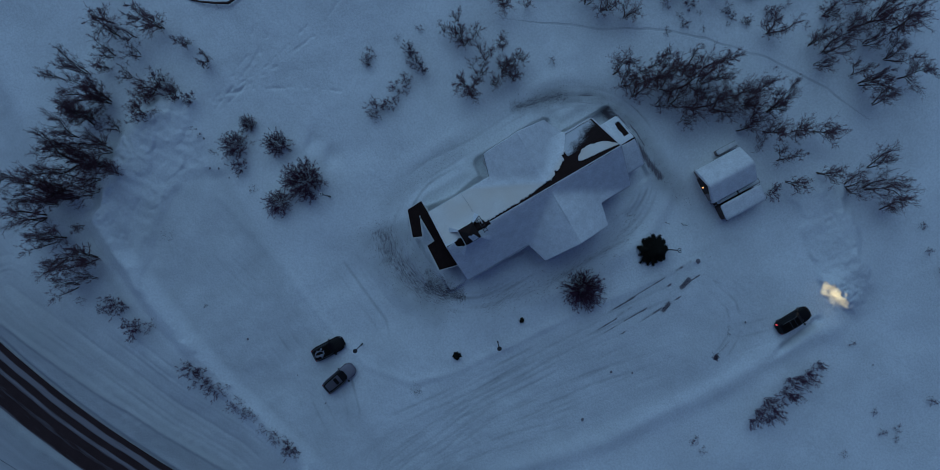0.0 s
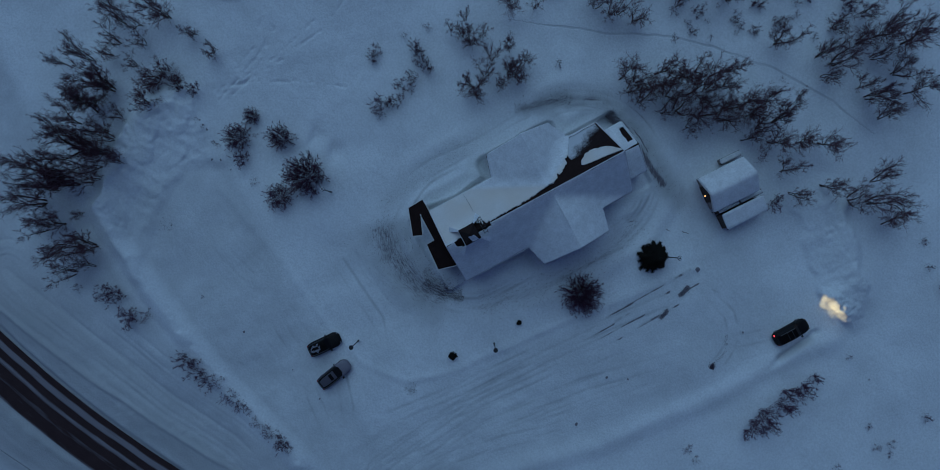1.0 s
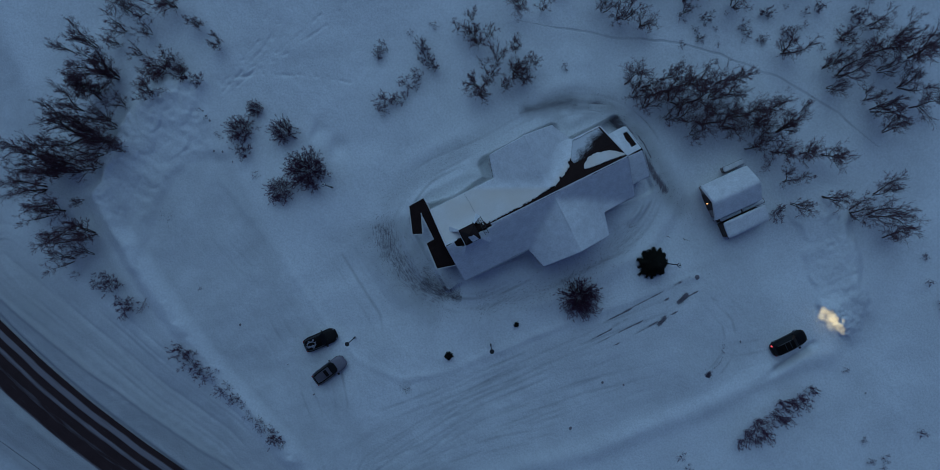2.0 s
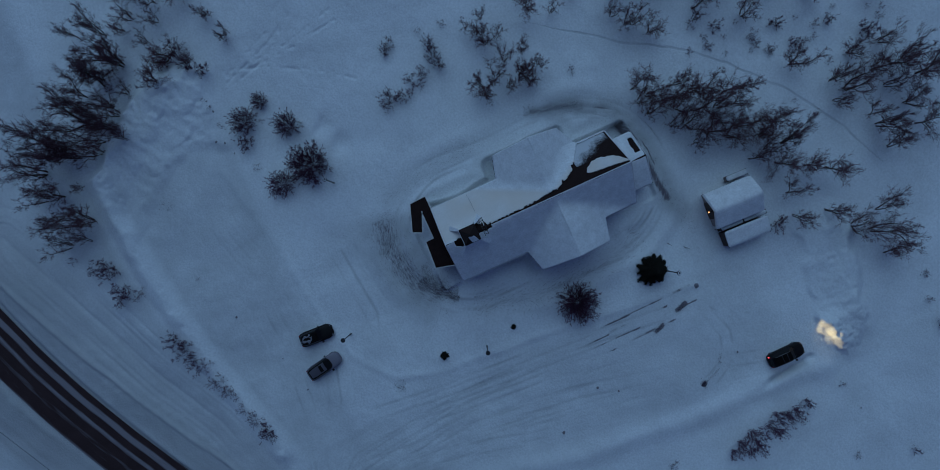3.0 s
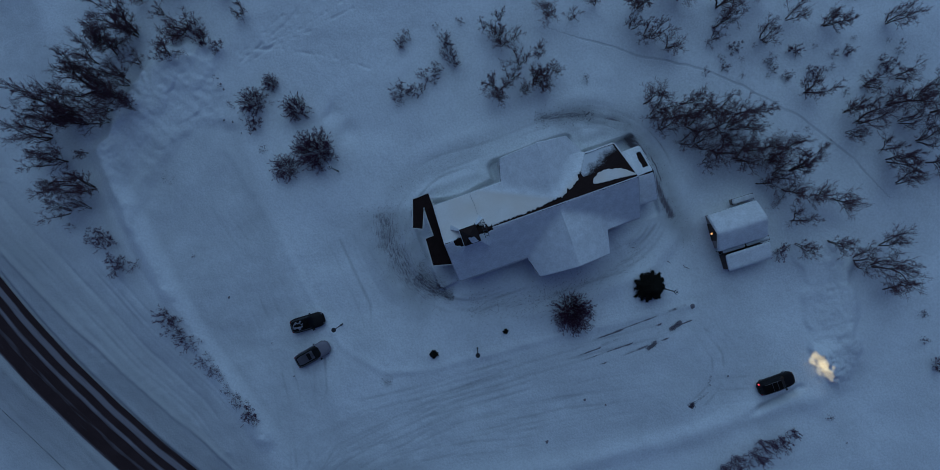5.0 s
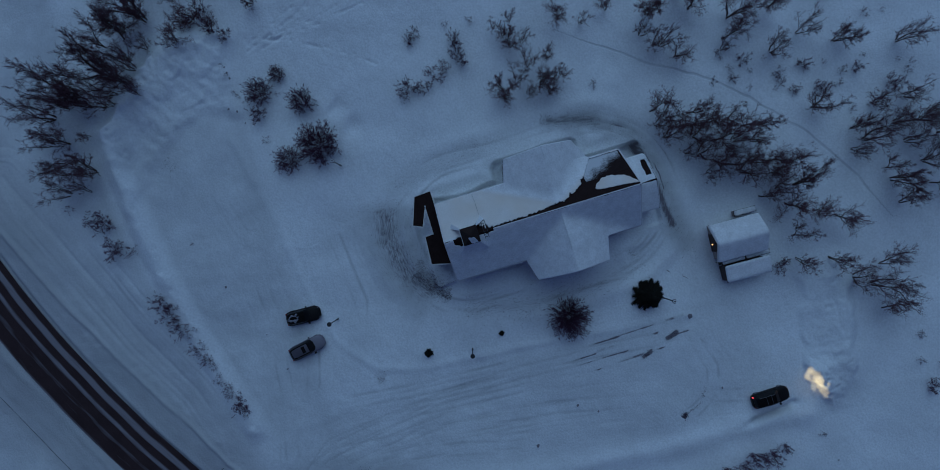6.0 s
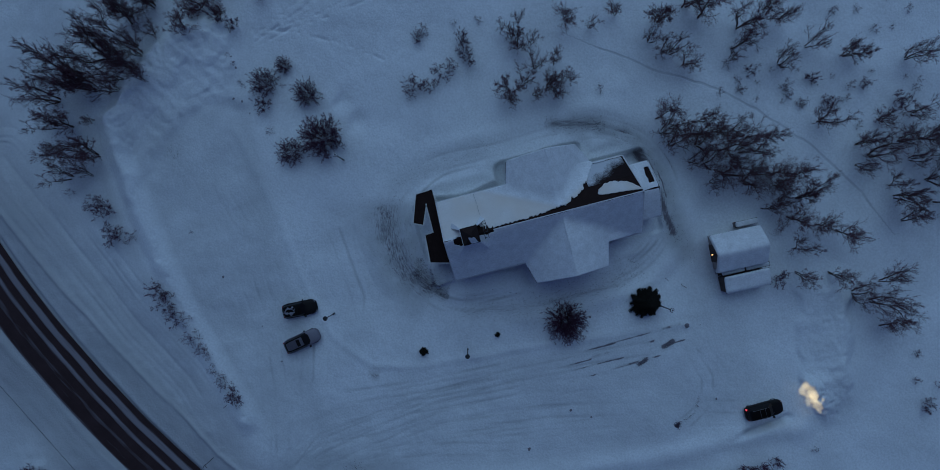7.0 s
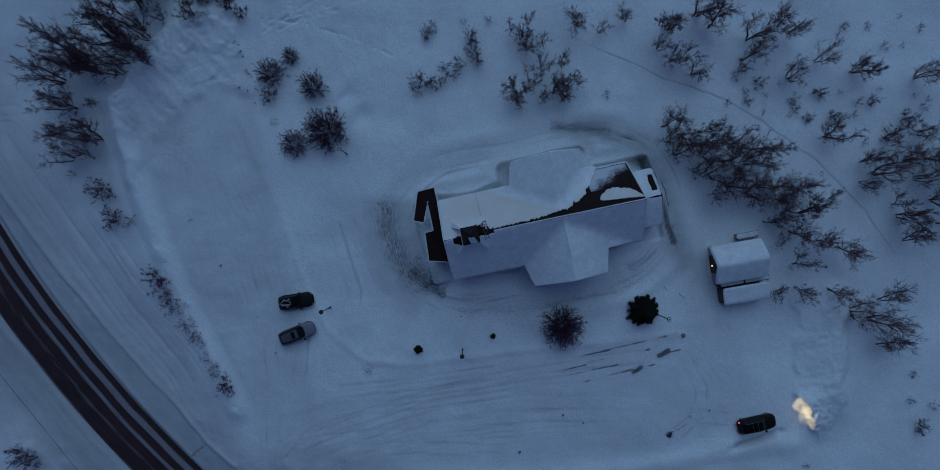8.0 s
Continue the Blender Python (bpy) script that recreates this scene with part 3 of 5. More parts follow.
def build_ground():
    xs, ys = graded(-64, 64, 0.28, 2600, ((-58.0, -4.0), (20.0, 27.0), (34.0, 44.5))), graded(-54, 54, 0.28, 2600, ((-34.0, -13.0), (-8.0, 10.5), (20.0, 34.5)))
    gx, gy = np.meshgrid(xs, ys, indexing="ij")
    z, grit, packed = land(gx, gy)
    SURFACE.update(x=xs, y=ys, z=z)
    me = grid_mesh("ground", xs, ys, z, SNOW_GROUND)
    ring, way = round_church(gx, gy)
    d, s = away(gx, gy, SKI_TRACK)
    side = np.sign(gy - np.interp(gx, [p[0] for p in SKI_TRACK], [p[1] for p in SKI_TRACK]))
    wander = 0.2 * value_noise(gx, gy, 3.0, 44) + 0.1 * value_noise(gx, gy, 1.2, 45)
    me.attributes.new("ski", "FLOAT", "POINT").data.foreach_set("value", ((d + 0.3 * step(0.12, 0, s) + 0.3 * step(0.88, 1, s)) * side + wander).ravel().astype(np.float32))
    me.attributes.new("swirl", "FLOAT_VECTOR", "POINT").data.foreach_set("vector", np.stack([ring, way * 0.3, 0 * ring], -1).ravel().astype(np.float32))
    off = (gx - road_x(gy)) * 0.9
    me.attributes.new("lane", "FLOAT_VECTOR", "POINT").data.foreach_set("vector", np.stack([off, gy * 0.09, 0 * off], -1).ravel().astype(np.float32))
    # reaches past the dirty verge, so that it darkens the slope like shade
    dirt = step(15, 5.0, np.abs(off)) * np.where(off > 0, 1.15, 1.45)
    for key, values in (("grit", grit), ("packed", packed), ("dirt", dirt)):
        me.attributes.new(key, "FLOAT", "POINT").data.foreach_set("value", values.ravel().astype(np.float32))
    tagged(new("ground", me), "deep blue-white snow with ploughed yards and tracks", "snow", kind="structure")


def build_road():
    v = np.linspace(-1, 1, 101)
    ys = np.concatenate([np.arange(-400, -40, 8.0), np.arange(-40, 40, 0.5), np.arange(40, 401, 8.0)])
    verts, cover = [], []
    # snow left between the wheel lanes, from the far edge to the church's edge
    lanes = np.interp(v, [-1, -0.97, -0.9, -0.52, -0.44, -0.34, -0.26, 0.01, 0.09, 0.17, 0.25, 0.46, 0.54, 0.7, 0.78, 0.96, 1.0],
                      [0.7, 0.5, 0.12, 0.12, 0.3, 0.3, 0.12, 0.1, 0.72, 0.72, 0.08, 0.05, 0.86, 0.86, 0.06, 0.1, 0.6])
    for y in ys:
        c = float(road_x(y))
        t = Vector((float(road_x(y + 0.1)) - c, 0.1, 0)).normalized()
        n = Vector((t.y, -t.x, 0))
        wob = 0.012 * math.sin(y * 0.35) + 0.008 * math.sin(y * 0.9 + 1)
        for k, a in enumerate(v):
            p = Vector((c, y, 0)) + n * (3.2 * a)
            lane = float(np.interp(a + wob, v, lanes))
            verts.append((p.x, p.y, ROAD_Z + 0.05 * (1 - a * a) + 0.05 * lane))
            cover.append(lane)
    m = len(v)
    faces = [(i * m + j, i * m + j + 1, (i + 1) * m + j + 1, (i + 1) * m + j) for i in range(len(ys) - 1) for j in range(m - 1)]
    me = mesh_of("road", verts, faces, ROAD, True)
    me.attributes.new("cover", "FLOAT", "POINT").data.foreach_set("value", cover)
    along = [c for y in ys for a in v for c in (3.2 * float(a), float(y) * 0.11, 0.0)]
    me.attributes.new("lane", "FLOAT_VECTOR", "POINT").data.foreach_set("vector", along)
    tagged(new("road", me), "dark wet asphalt road with strips of trodden snow", "road", kind="structure")


build_ground()
build_road()


def build_gravel():
    """Loose grit and frozen dirt on swept and driven snow: low five-sided chips."""
    rng = np.random.RandomState(9)
    beds = [(SCOURED[0][0], 1.8, 6000, 0.034), (SCOURED[1][0], 0.4, 2600, 0.046), ([(-7.2, -1.2), (-6.0, -4.2), (-4.3, -6.0)], 0.35, 1500, 0.042), (SCOURED[3][0], 0.5, 1500, 0.05), (RING_EAST, 0.6, 1100, 0.036), (SCOURED[5][0], 0.5, 350, 0.034), (SCOURED[6][0], 0.9, 3600, 0.042), (SCOURED[2][0], 0.6, 900, 0.03),
            ([(19.8, -19.3), (20.9, -18.9)], 0.2, 160, 0.05), ([(16.3, -20.6), (17.2, -20.2)], 0.17, 120, 0.05), ([(18.7, -29.3), (19.3, -29.0)], 0.2, 255, 0.062),
            ([(19.0, -29.0), (21.3, -28.4), (22.6, -26.5)], 0.12, 240, 0.043), ([(-22.6, -24.5), (-19.8, -24.6)], 0.5, 200, 0.04), ([(-33.9, 19.6), (-32.6, 18.6)], 0.5, 195, 0.037), ([(-16.6, -13.5), (-15.2, -14.2)], 0.4, 225, 0.037)]
    verts, faces = [], []
    for line, wide, count, size in beds:
        pts = np.array(line)
        seg = np.hypot(*np.diff(pts, axis=0).T)
        cum = np.concatenate([[0], np.cumsum(seg)])
        t = rng.rand(count) * cum[-1]
        i = np.clip(np.searchsorted(cum, t) - 1, 0, len(seg) - 1)
        way = (pts[i + 1] - pts[i]) / seg[i][:, None]
        p = pts[i] + way * (t - cum[i])[:, None] + np.stack([-way[:, 1], way[:, 0]], -1) * (rng.randn(count) * wide)[:, None]
        ring, turn = round_church(p[:, 0], p[:, 1])
        patchy = 0.6 * value_noise(ring / 0.4, turn / 2.4, 1, 70) + 0.2 * value_noise(p[:, 0], p[:, 1], 0.6, 71)
        if wide < 0.15:
            patchy = value_noise(ring / 0.6, turn / 1.1, 1, 72) - 0.2
        keep = patchy > -0.4 + (0.5 if wide > 0.3 else 0.3) * rng.randn(count)
        p, way = p[keep], way[keep]
        z = land(p[:, 0], p[:, 1])[0]
        for (px, py), pz, (wx, wy) in zip(p, z, way):
            r, s = size * rng.uniform(0.35, 1.0), rng.uniform(1.0, 2.4)
            k = len(verts)
            for a in range(5):
                u, v = s * r * math.cos(1.257 * a), r * math.sin(1.257 * a) * rng.uniform(0.7, 1.1)
                verts.append((px + u * wx - v * wy, py + u * wy + v * wx, pz - 0.03))
            verts.append((px, py, pz + 0.035 + 0.3 * r))
            faces += [(k + a, k + (a + 1) % 5, k + 5) for a in range(5)]
    tagged(new("gravel", mesh_of("gravel", verts, faces, GRAVEL)), "dark grit and frozen dirt on wind-swept snow", "gravel", kind="stuff")


build_gravel()


# ---- the church ----
NAVE_W, NAVE_E, HALF, EAVE, RIDGE = -2.9, 19.5, 4.65, 4.2, 9.0
PITCH = (RIDGE - EAVE) / HALF
CROSS_X, CROSS_RIDGE, CROSS_END = 10.3, 8.1, 7.3


def cross_half(y):
    """Half the width of the transepts, a little narrower at their gables."""
    return np.interp(np.abs(y), [HALF, CROSS_END], [4.85, 4.15])


def snow_half(x, y):
    """The same for the snow, which hangs out as a cornice over the north-eastern eave."""
    return cross_half(y) + 0.75 * step(CROSS_END, HALF + 0.6, np.abs(y)) * ((x > CROSS_X) & (y > 0))


def roof_z(x, y, soft=0.0):
    nave = RIDGE - PITCH * np.sqrt(y * y + 0.02 + soft * 0.1)
    cross = CROSS_RIDGE - 0.86 * np.sqrt((x - CROSS_X) ** 2 + 0.01 + soft * 0.03)
    if soft:
        # the drifts on the lee slopes lie flatter than the roof under it
        cross = np.where(((y > 0) & (x < CROSS_X)) | ((y < 0) & (x > CROSS_X)), CROSS_RIDGE + 0.25 * (y < 0) - np.where(y > 0, 0.54, 0.52) * np.sqrt((x - CROSS_X) ** 2 + 0.01 + soft * 0.03) - 0.07 * np.clip(np.abs(y) - 3.0, 0, 5), cross)
    nave = np.where(np.abs(y) > HALF + 0.3, -50, nave)
    cross = np.where((np.abs(y) > CROSS_END + 0.3), -50, cross)
    if soft:
        k = np.where(y > 0, 2.2 * soft, soft)
        h = np.clip(0.5 + 0.5 * (nave - cross) / k, 0, 1)
        return cross * (1 - h) + nave * h + k * h * (1 - h)
    return np.maximum(nave, cross)


def bare_roof(x, y):
    """Where the wind has swept the nave's northern slope clear."""
    rag = 0.2 * value_noise(x, y * 0.6, 0.5, 20) + 0.22 * value_noise(x, y * 0.35, 0.2, 21) + 0.17 * value_noise(x, y * 0.1, 0.13, 22)
    top = np.interp(x, [2.4, 3.2, 6.0, 9.0, 11.0, 12.3, 13.1, 13.9, 14.7, 16.0, 18.0, 19.6], [0.0, 0.16, 0.22, 0.42, 0.75, 1.15, 1.7, 2.4, 2.6, 2.9, 3.7, 3.9])
    swept = (y > 0.06) & (y < top + rag * np.minimum(1, 0.35 + top * 0.5))
    frost = (x > 14.4 + 1.4 * step(2.6, 4.6, y) + 0.3 * rag) & (y > 2.2) & (y < 4.55 + 0.2 * rag)
    up = np.interp(x, [14.8, 15.2, 16.0, 17.2, 18.5, 19.7], [0.85, 1.55, 1.9, 1.95, 1.45, 0.3])
    low = np.interp(x, [14.8, 15.2, 16.0, 17.2, 18.5, 19.7], [0.8, 0.7, 0.62, 0.5, 0.36, 0.2])
    island = (x > 14.8) & (y > low + 0.06 * rag) & (y < up + 0.35 * rag)
    turret = (np.abs(x) < 0.95) & (np.abs(y) < 0.95)
    lee = (x > 0.8) & (x < 2.6) & (y > -0.25 + 0.4 * rag) & (y < 0.95 - 0.45 * (x - 0.9) + rag)
    luff = np.hypot((x + 1.35) / 0.6, (y + 0.35) / 0.55) < 1 + rag
    return ((swept | frost) & ~island) | turret | lee | luff


def sheet(name, xs, ys, top, keep, thick, mat, snap=None, floor=None):
    """A blanket of snow over a roof: top surface where keep holds, with edges that drop to the roof."""
    gx, gy = np.meshgrid(xs, ys, indexing="ij")
    z = top(gx, gy)
    base = floor(gx, gy) if floor else z - thick
    if snap:
        gx = snap(gx, gy)
    cx, cy = (gx[:-1, :-1] + gx[1:, 1:]) / 2, (gy[:-1, :-1] + gy[1:, 1:]) / 2
    on = keep(cx, cy)
    nx, ny = gx.shape
    cells = set(zip(*np.nonzero(on)))
    # round off the stepped rim
    rim = {}
    for i, j in cells:
        for a, b, nb in (((i, j), (i + 1, j), (i, j - 1)), ((i + 1, j), (i + 1, j + 1), (i + 1, j)), ((i + 1, j + 1), (i, j + 1), (i, j + 1)), ((i, j + 1), (i, j), (i - 1, j))):
            if nb not in cells:
                rim.setdefault(a, []).append(b)
                rim.setdefault(b, []).append(a)
    at_rim = {k: np.array((gx[k], gy[k])) for k in rim}
    for _ in range(4):
        at_rim = {k: 0.5 * p + 0.25 * (at_rim[rim[k][0]] + at_rim[rim[k][1]]) if len(rim[k]) == 2 else p for k, p in at_rim.items()}
    gx, gy = gx.copy(), gy.copy()
    for k, p in at_rim.items():
        gx[k], gy[k] = p
    z = top(gx, gy)
    verts, index, faces, low = [], {}, [], {}
    full = np.zeros((nx, ny), int)
    for i, j in cells:
        full[i:i + 2, j:j + 2] += 1

    def at(i, j):
        if (i, j) not in index:
            index[i, j] = len(verts)
            verts.append((gx[i, j], gy[i, j], z[i, j] - (0.07 if full[i, j] < 4 else 0)))
        return index[i, j]

    def under(i, j):
        if (i, j) not in low:
            low[i, j] = len(verts)
            verts.append((gx[i, j], gy[i, j], min(z[i, j] - 0.1, base[i, j])))
        return low[i, j]

    for i, j in sorted(cells):
        faces.append((at(i, j), at(i + 1, j), at(i + 1, j + 1), at(i, j + 1)))
        for (a, b, c, d), nb in ((((i, j), (i + 1, j), 0, 0), (i, j - 1)), (((i + 1, j), (i + 1, j + 1), 0, 0), (i + 1, j)),
                                 (((i + 1, j + 1), (i, j + 1), 0, 0), (i, j + 1)), (((i, j + 1), (i, j), 0, 0), (i - 1, j))):
            if nb not in cells:
                faces.append((at(*b), at(*a), under(*a), under(*b)))
    return mesh_of(name, verts, faces, mat, True)


def build_church():
    church = tagged(empty("church", 0, 0, 0), "timber church with black roofing under thick drifted snow", "church")
    base = -2.0
    wall = lambda *a: part("wall", box(*a), WHITE_WOOD, church, "white painted timber wall")
    w, n, t = NAVE_W + 0.25, HALF - 0.35, 0.3
    e = NAVE_E - 0.25
    wall(w, n - t, base, 5.9, n, EAVE + 0.1)
    wall(14.7, n - t, base, e, n, EAVE + 0.1)
    wall(w, -n, base, 5.9, -n + t, EAVE + 0.1)
    wall(14.7, -n, base, e, -n + t, EAVE + 0.1)
    for x in (w, e - t):
        bm = prism([(-n + t, base), (n - t, base), (n - t, EAVE), (0, RIDGE - 0.7), (-n + t, EAVE)], x, x + t)
        for v in bm.verts:
            v.co = Vector((v.co.z, v.co.x, v.co.y))
        part("gable_wall", bm, WHITE_WOOD, church, "white painted timber gable")
    for s in (1, -1):
        for x in (6.2, 14.1):
            wall(x, min(s * (n - 0.28), s * 6.9), base, x + 0.3, max(s * (n - 0.28), s * 6.9), EAVE - 0.1)
        bm = prism([(6.2, base), (14.4, base), (14.4, EAVE - 0.1), (CROSS_X, CROSS_RIDGE - 0.6), (6.2, EAVE - 0.1)], 6.9, 7.15)
        for v in bm.verts:
            v.co = Vector((v.co.x, s * v.co.z, v.co.y))
        part("gable_wall", bm, WHITE_WOOD, church, "white painted transept gable")
    # roof boards
    for s in (1, -1):
        part("roof", slab([(NAVE_W, 0, RIDGE), (NAVE_E, 0, RIDGE), (NAVE_E, s * HALF, EAVE), (NAVE_W, s * HALF, EAVE)][::s], 0.14), SLATE, church, "black bitumen roof slope")
        for g in (1, -1):
            a, b = float(cross_half(HALF)), float(cross_half(CROSS_END))
            y0 = s * 1.2
            part("transept_roof", slab([(CROSS_X, y0, CROSS_RIDGE), (CROSS_X, s * CROSS_END, CROSS_RIDGE), (CROSS_X + g * b, s * CROSS_END, CROSS_RIDGE - 0.86 * b),
                                        (CROSS_X + g * a, s * HALF, CROSS_RIDGE - 0.86 * a)][::s * g], 0.12, -0.3), SLATE, church)
        # eaves boards and gable boards, pale with rime
        for x0, x1 in ((NAVE_W, 5.5), (15.2, NAVE_E)):
            part("gutter", box(x0, s * HALF - 0.02, EAVE - 0.18, x1, s * (HALF + 0.13), EAVE + 0.02), FLASHING, church, "pale metal gutter")
        for x in (NAVE_W - 0.1, NAVE_E):
            part("verge", slab([(x, 0, RIDGE + 0.1), (x + 0.12, 0, RIDGE + 0.1), (x + 0.12, s * HALF, EAVE + 0.1), (x, s * HALF, EAVE + 0.1)], 0.3), FLASHING, church, "pale metal verge strip")
    part("ridge_cap", slab([(2.6, -0.07, RIDGE + 0.04), (NAVE_E, -0.07, RIDGE + 0.04), (NAVE_E, 0.06, RIDGE + 0.04), (2.6, 0.06, RIDGE + 0.04)], 0.1), FLASHING, church)
    # the snow on it
    depth = lambda x, y: 0.24 + 0.22 * step(4.6, 3.0, np.abs(x - CROSS_X)) * step(1.0, 4.0, np.abs(y))  + 0.05 * value_noise(x, y, 2.2, 24) + 0.025 * value_noise(x, y, 0.7, 25)
    xs, ys = np.arange(NAVE_W, NAVE_E + 0.03, 0.07), np.arange(-7.3, 7.33, 0.07)
    inside = lambda x, y: (np.abs(y) < HALF) | ((np.abs(x - CROSS_X) < snow_half(x, y)) & (np.abs(y) < CROSS_END))

    def trim(x, y):
        over = np.abs(x - CROSS_X) - snow_half(x, y)
        return np.where((np.abs(y) > HALF + 0.05) & (np.abs(over) < 0.036), x - np.sign(x - CROSS_X) * over, x)

    cover = sheet("snow_cover", xs, ys, lambda x, y: roof_z(x, y, 0.6) + depth(x, y), lambda x, y: inside(x, y) & ~bare_roof(x, y), 0.34, ROOF_SNOW, trim, lambda x, y: roof_z(x, y) - 0.06)
    co = np.empty(len(cover.vertices) * 3)
    cover.vertices.foreach_get("co", co)
    cx, cy = co[0::3], co[1::3]
    # warm light on the nave's northern slope, put into the snow's colour
    warm_light = step(0.0, 0.4, cy) * step(-0.2, 0.7, RIDGE - PITCH * cy - CROSS_RIDGE + 0.55 * np.abs(cx - CROSS_X)) * (0.75 + 0.25 * value_noise(cx, cy, 1.6, 87))
    cover.attributes.new("warm_light", "FLOAT", "POINT").data.foreach_set("value", np.clip(warm_light, 0, 1).astype(np.float32))
    part("snow_cover", cover, ROOF_SNOW, church, "thick smooth snow, swept off one slope")
    xs, ys = np.arange(14.2, NAVE_E - 0.02, 0.1), np.arange(1.9, HALF, 0.1)
    film = sheet("frost", xs, ys, lambda x, y: RIDGE - PITCH * y + 0.03, lambda x, y: x > 14.2, 0.05, RIME)
    co = np.empty(len(film.vertices) * 3)
    film.vertices.foreach_get("co", co)
    fx, fy = co[0::3], co[1::3]
    cover = 0.66 + 0.42 * (fy - 2.9) - 0.17 * (fx - 15.6) + 0.12 * value_noise(fx, fy, 0.8, 23)
    film.attributes.new("rime", "FLOAT", "POINT").data.foreach_set("value", np.clip(cover, 0, 1).astype(np.float32))
    part("frost", film, RIME, church, "grey hoar frost thinning over black roofing")
    # low vestry at the east gable
    vw, ve, vh, veave, vridge = NAVE_E - 0.2, 22.75, 3.4, 2.7, 4.7
    part("vestry_wall", box(vw, -vh + 0.3, base, ve - 0.25, vh - 0.3, veave), WHITE_WOOD, church)
    for s in (1, -1):
        part("vestry_roof", slab([(vw, 0, vridge), (ve, 0, vridge), (ve, s * vh, veave), (vw, s * vh, veave)][::s], 0.12), SLATE, church)
        part("verge", slab([(ve, 0, vridge + 0.1), (ve + 0.07, 0, vridge + 0.1), (ve + 0.07, s * vh, veave + 0.1), (ve, s * vh, veave + 0.1)], 0.25), FLASHING, church)
        part("gutter", box(vw + 0.25, s * vh, veave - 0.16, ve, s * vh + 0.08, veave), FLASHING, church)
    vslope = (vridge - veave) / vh
    slot = lambda x, y: (x > 21.85 + 0.12 * value_noise(x, y, 0.4, 26)) & (x < 22.55) & (y > 0.75 + 0.1 * value_noise(x, y, 0.3, 27)) & (y < 2.75)
    part("vestry_snow", sheet("vestry_snow", np.arange(NAVE_E + 0.1, ve + 0.01, 0.1), np.arange(-vh, vh + 0.05, 0.1),
                              lambda x, y: vridge - vslope * np.sqrt(y * y + 0.2) + 0.22 + 0.04 * value_noise(x, y, 1.0, 28), lambda x, y: ~slot(x, y), 0.24, SNOW), SNOW, church)
    # porch: a flat black roof bent round the west door
    outline = [(-5.0, 6.27), (-6.13, 3.07), (-5.09, 2.61), (-4.11, 4.93), (-4.09, 1.38), (-5.12, 1.33), (-5.33, -1.94), (-2.98, -2.57), (-3.06, 6.37)]
    part("porch_roof", prism(outline, 3.2, 3.42), SLATE, church, "swept black flat porch roof")
    part("porch_wall", box(-5.0, -1.9, base, -3.0, 1.25, 3.2), WHITE_WOOD, church)
    part("porch_wall", box(-3.9, 1.25, base, -3.0, 5.9, 3.2), WHITE_WOOD, church)
    for px, py in ((-5.75, 3.2), (-4.95, 5.9)):
        part("porch_post", mesh_of("porch_post", *rod([(px, py, base), (px, py, 3.2)], 0.07), WHITE_WOOD), WHITE_WOOD, church)
    n_out = len(outline)
    for i in range(n_out):
        a, b = Vector(outline[i]), Vector(outline[(i + 1) % n_out])
        way = (b - a).normalized()
        out = Vector((-way.y, way.x)) * -1
        if (a + b).x / 2 > -3.2:
            continue
        part("porch_trim", prism([tuple(a), tuple(b), tuple(b + out * 0.1), tuple(a + out * 0.1)], 3.15, 3.47), WHITE_WOOD, church, "pale metal edge strip")
    # turret with a black spire
    r = 0.93
    part("turret", box(-r + 0.08, -r + 0.08, 8.0, r - 0.08, r - 0.08, 11.0), WHITE_WOOD, church, "white square ridge turret")
    v = [(-r, -r, 11.0), (r, -r, 11.0), (r, r, 11.0), (-r, r, 11.0), (0, 0, 13.4), (-r, -r, 10.9), (r, -r, 10.9), (r, r, 10.9), (-r, r, 10.9)]
    part("spire", mesh_of("spire", v, [(0, 1, 4), (1, 2, 4), (2, 3, 4), (3, 0, 4), (5, 6, 1, 0), (6, 7, 2, 1), (7, 8, 3, 2), (8, 5, 0, 3), (8, 7, 6, 5)], SLATE), SLATE, church, "black pyramid spire")
    # snowed hips that flare from the turret's corners on to the roof
    for sx in (1, -1):
        for sy in (1, -1):
            way = Vector((sx * 0.8, sy * 0.6))
            side = Vector((-way.y, way.x))
            a0, a1 = Vector((sx, sy)) * (r - 0.1), Vector((sx, sy)) * (r - 0.1) + way * 1.25
            top, low = 10.0, RIDGE - abs(a1.y) * PITCH + 0.34
            v = [(*(a0 - side * 0.07), top), (*(a0 + side * 0.07), top), (*(a1 + side * 0.3), low), (*(a1 - side * 0.3), low)]
            v += [(p[0], p[1], z) for p, z in zip(v, (8.0, 8.0, low - 0.5, low - 0.5))]
            part("hip", mesh_of("hip", v, [(0, 1, 2, 3), (7, 6, 5, 4), (0, 4, 5, 1), (1, 5, 6, 2), (2, 6, 7, 3), (3, 7, 4, 0)], SNOW), SNOW, church, "snowed hip flaring from the turret")
    part("spire_trim", box(-r - 0.05, -r, 10.92, -r + 0.02, r, 11.03), FLASHING, church)
    xs = np.arange(-0.9, 0.95, 0.06)
    part("spire_snow", sheet("spire_snow", xs, xs, lambda x, y: 13.4 - 2.4 / r * np.maximum(np.abs(x), np.abs(y)) + 0.12,
                             lambda x, y: (y < -0.25 + 0.15 * value_noise(x, y, 0.3, 29)) & (x > -0.25 - 0.3 * (y + 0.3)) & (x < 0.35 - 0.55 * (y + 0.25)) & (y > -0.88), 0.14, SNOW), SNOW, church)
    return church


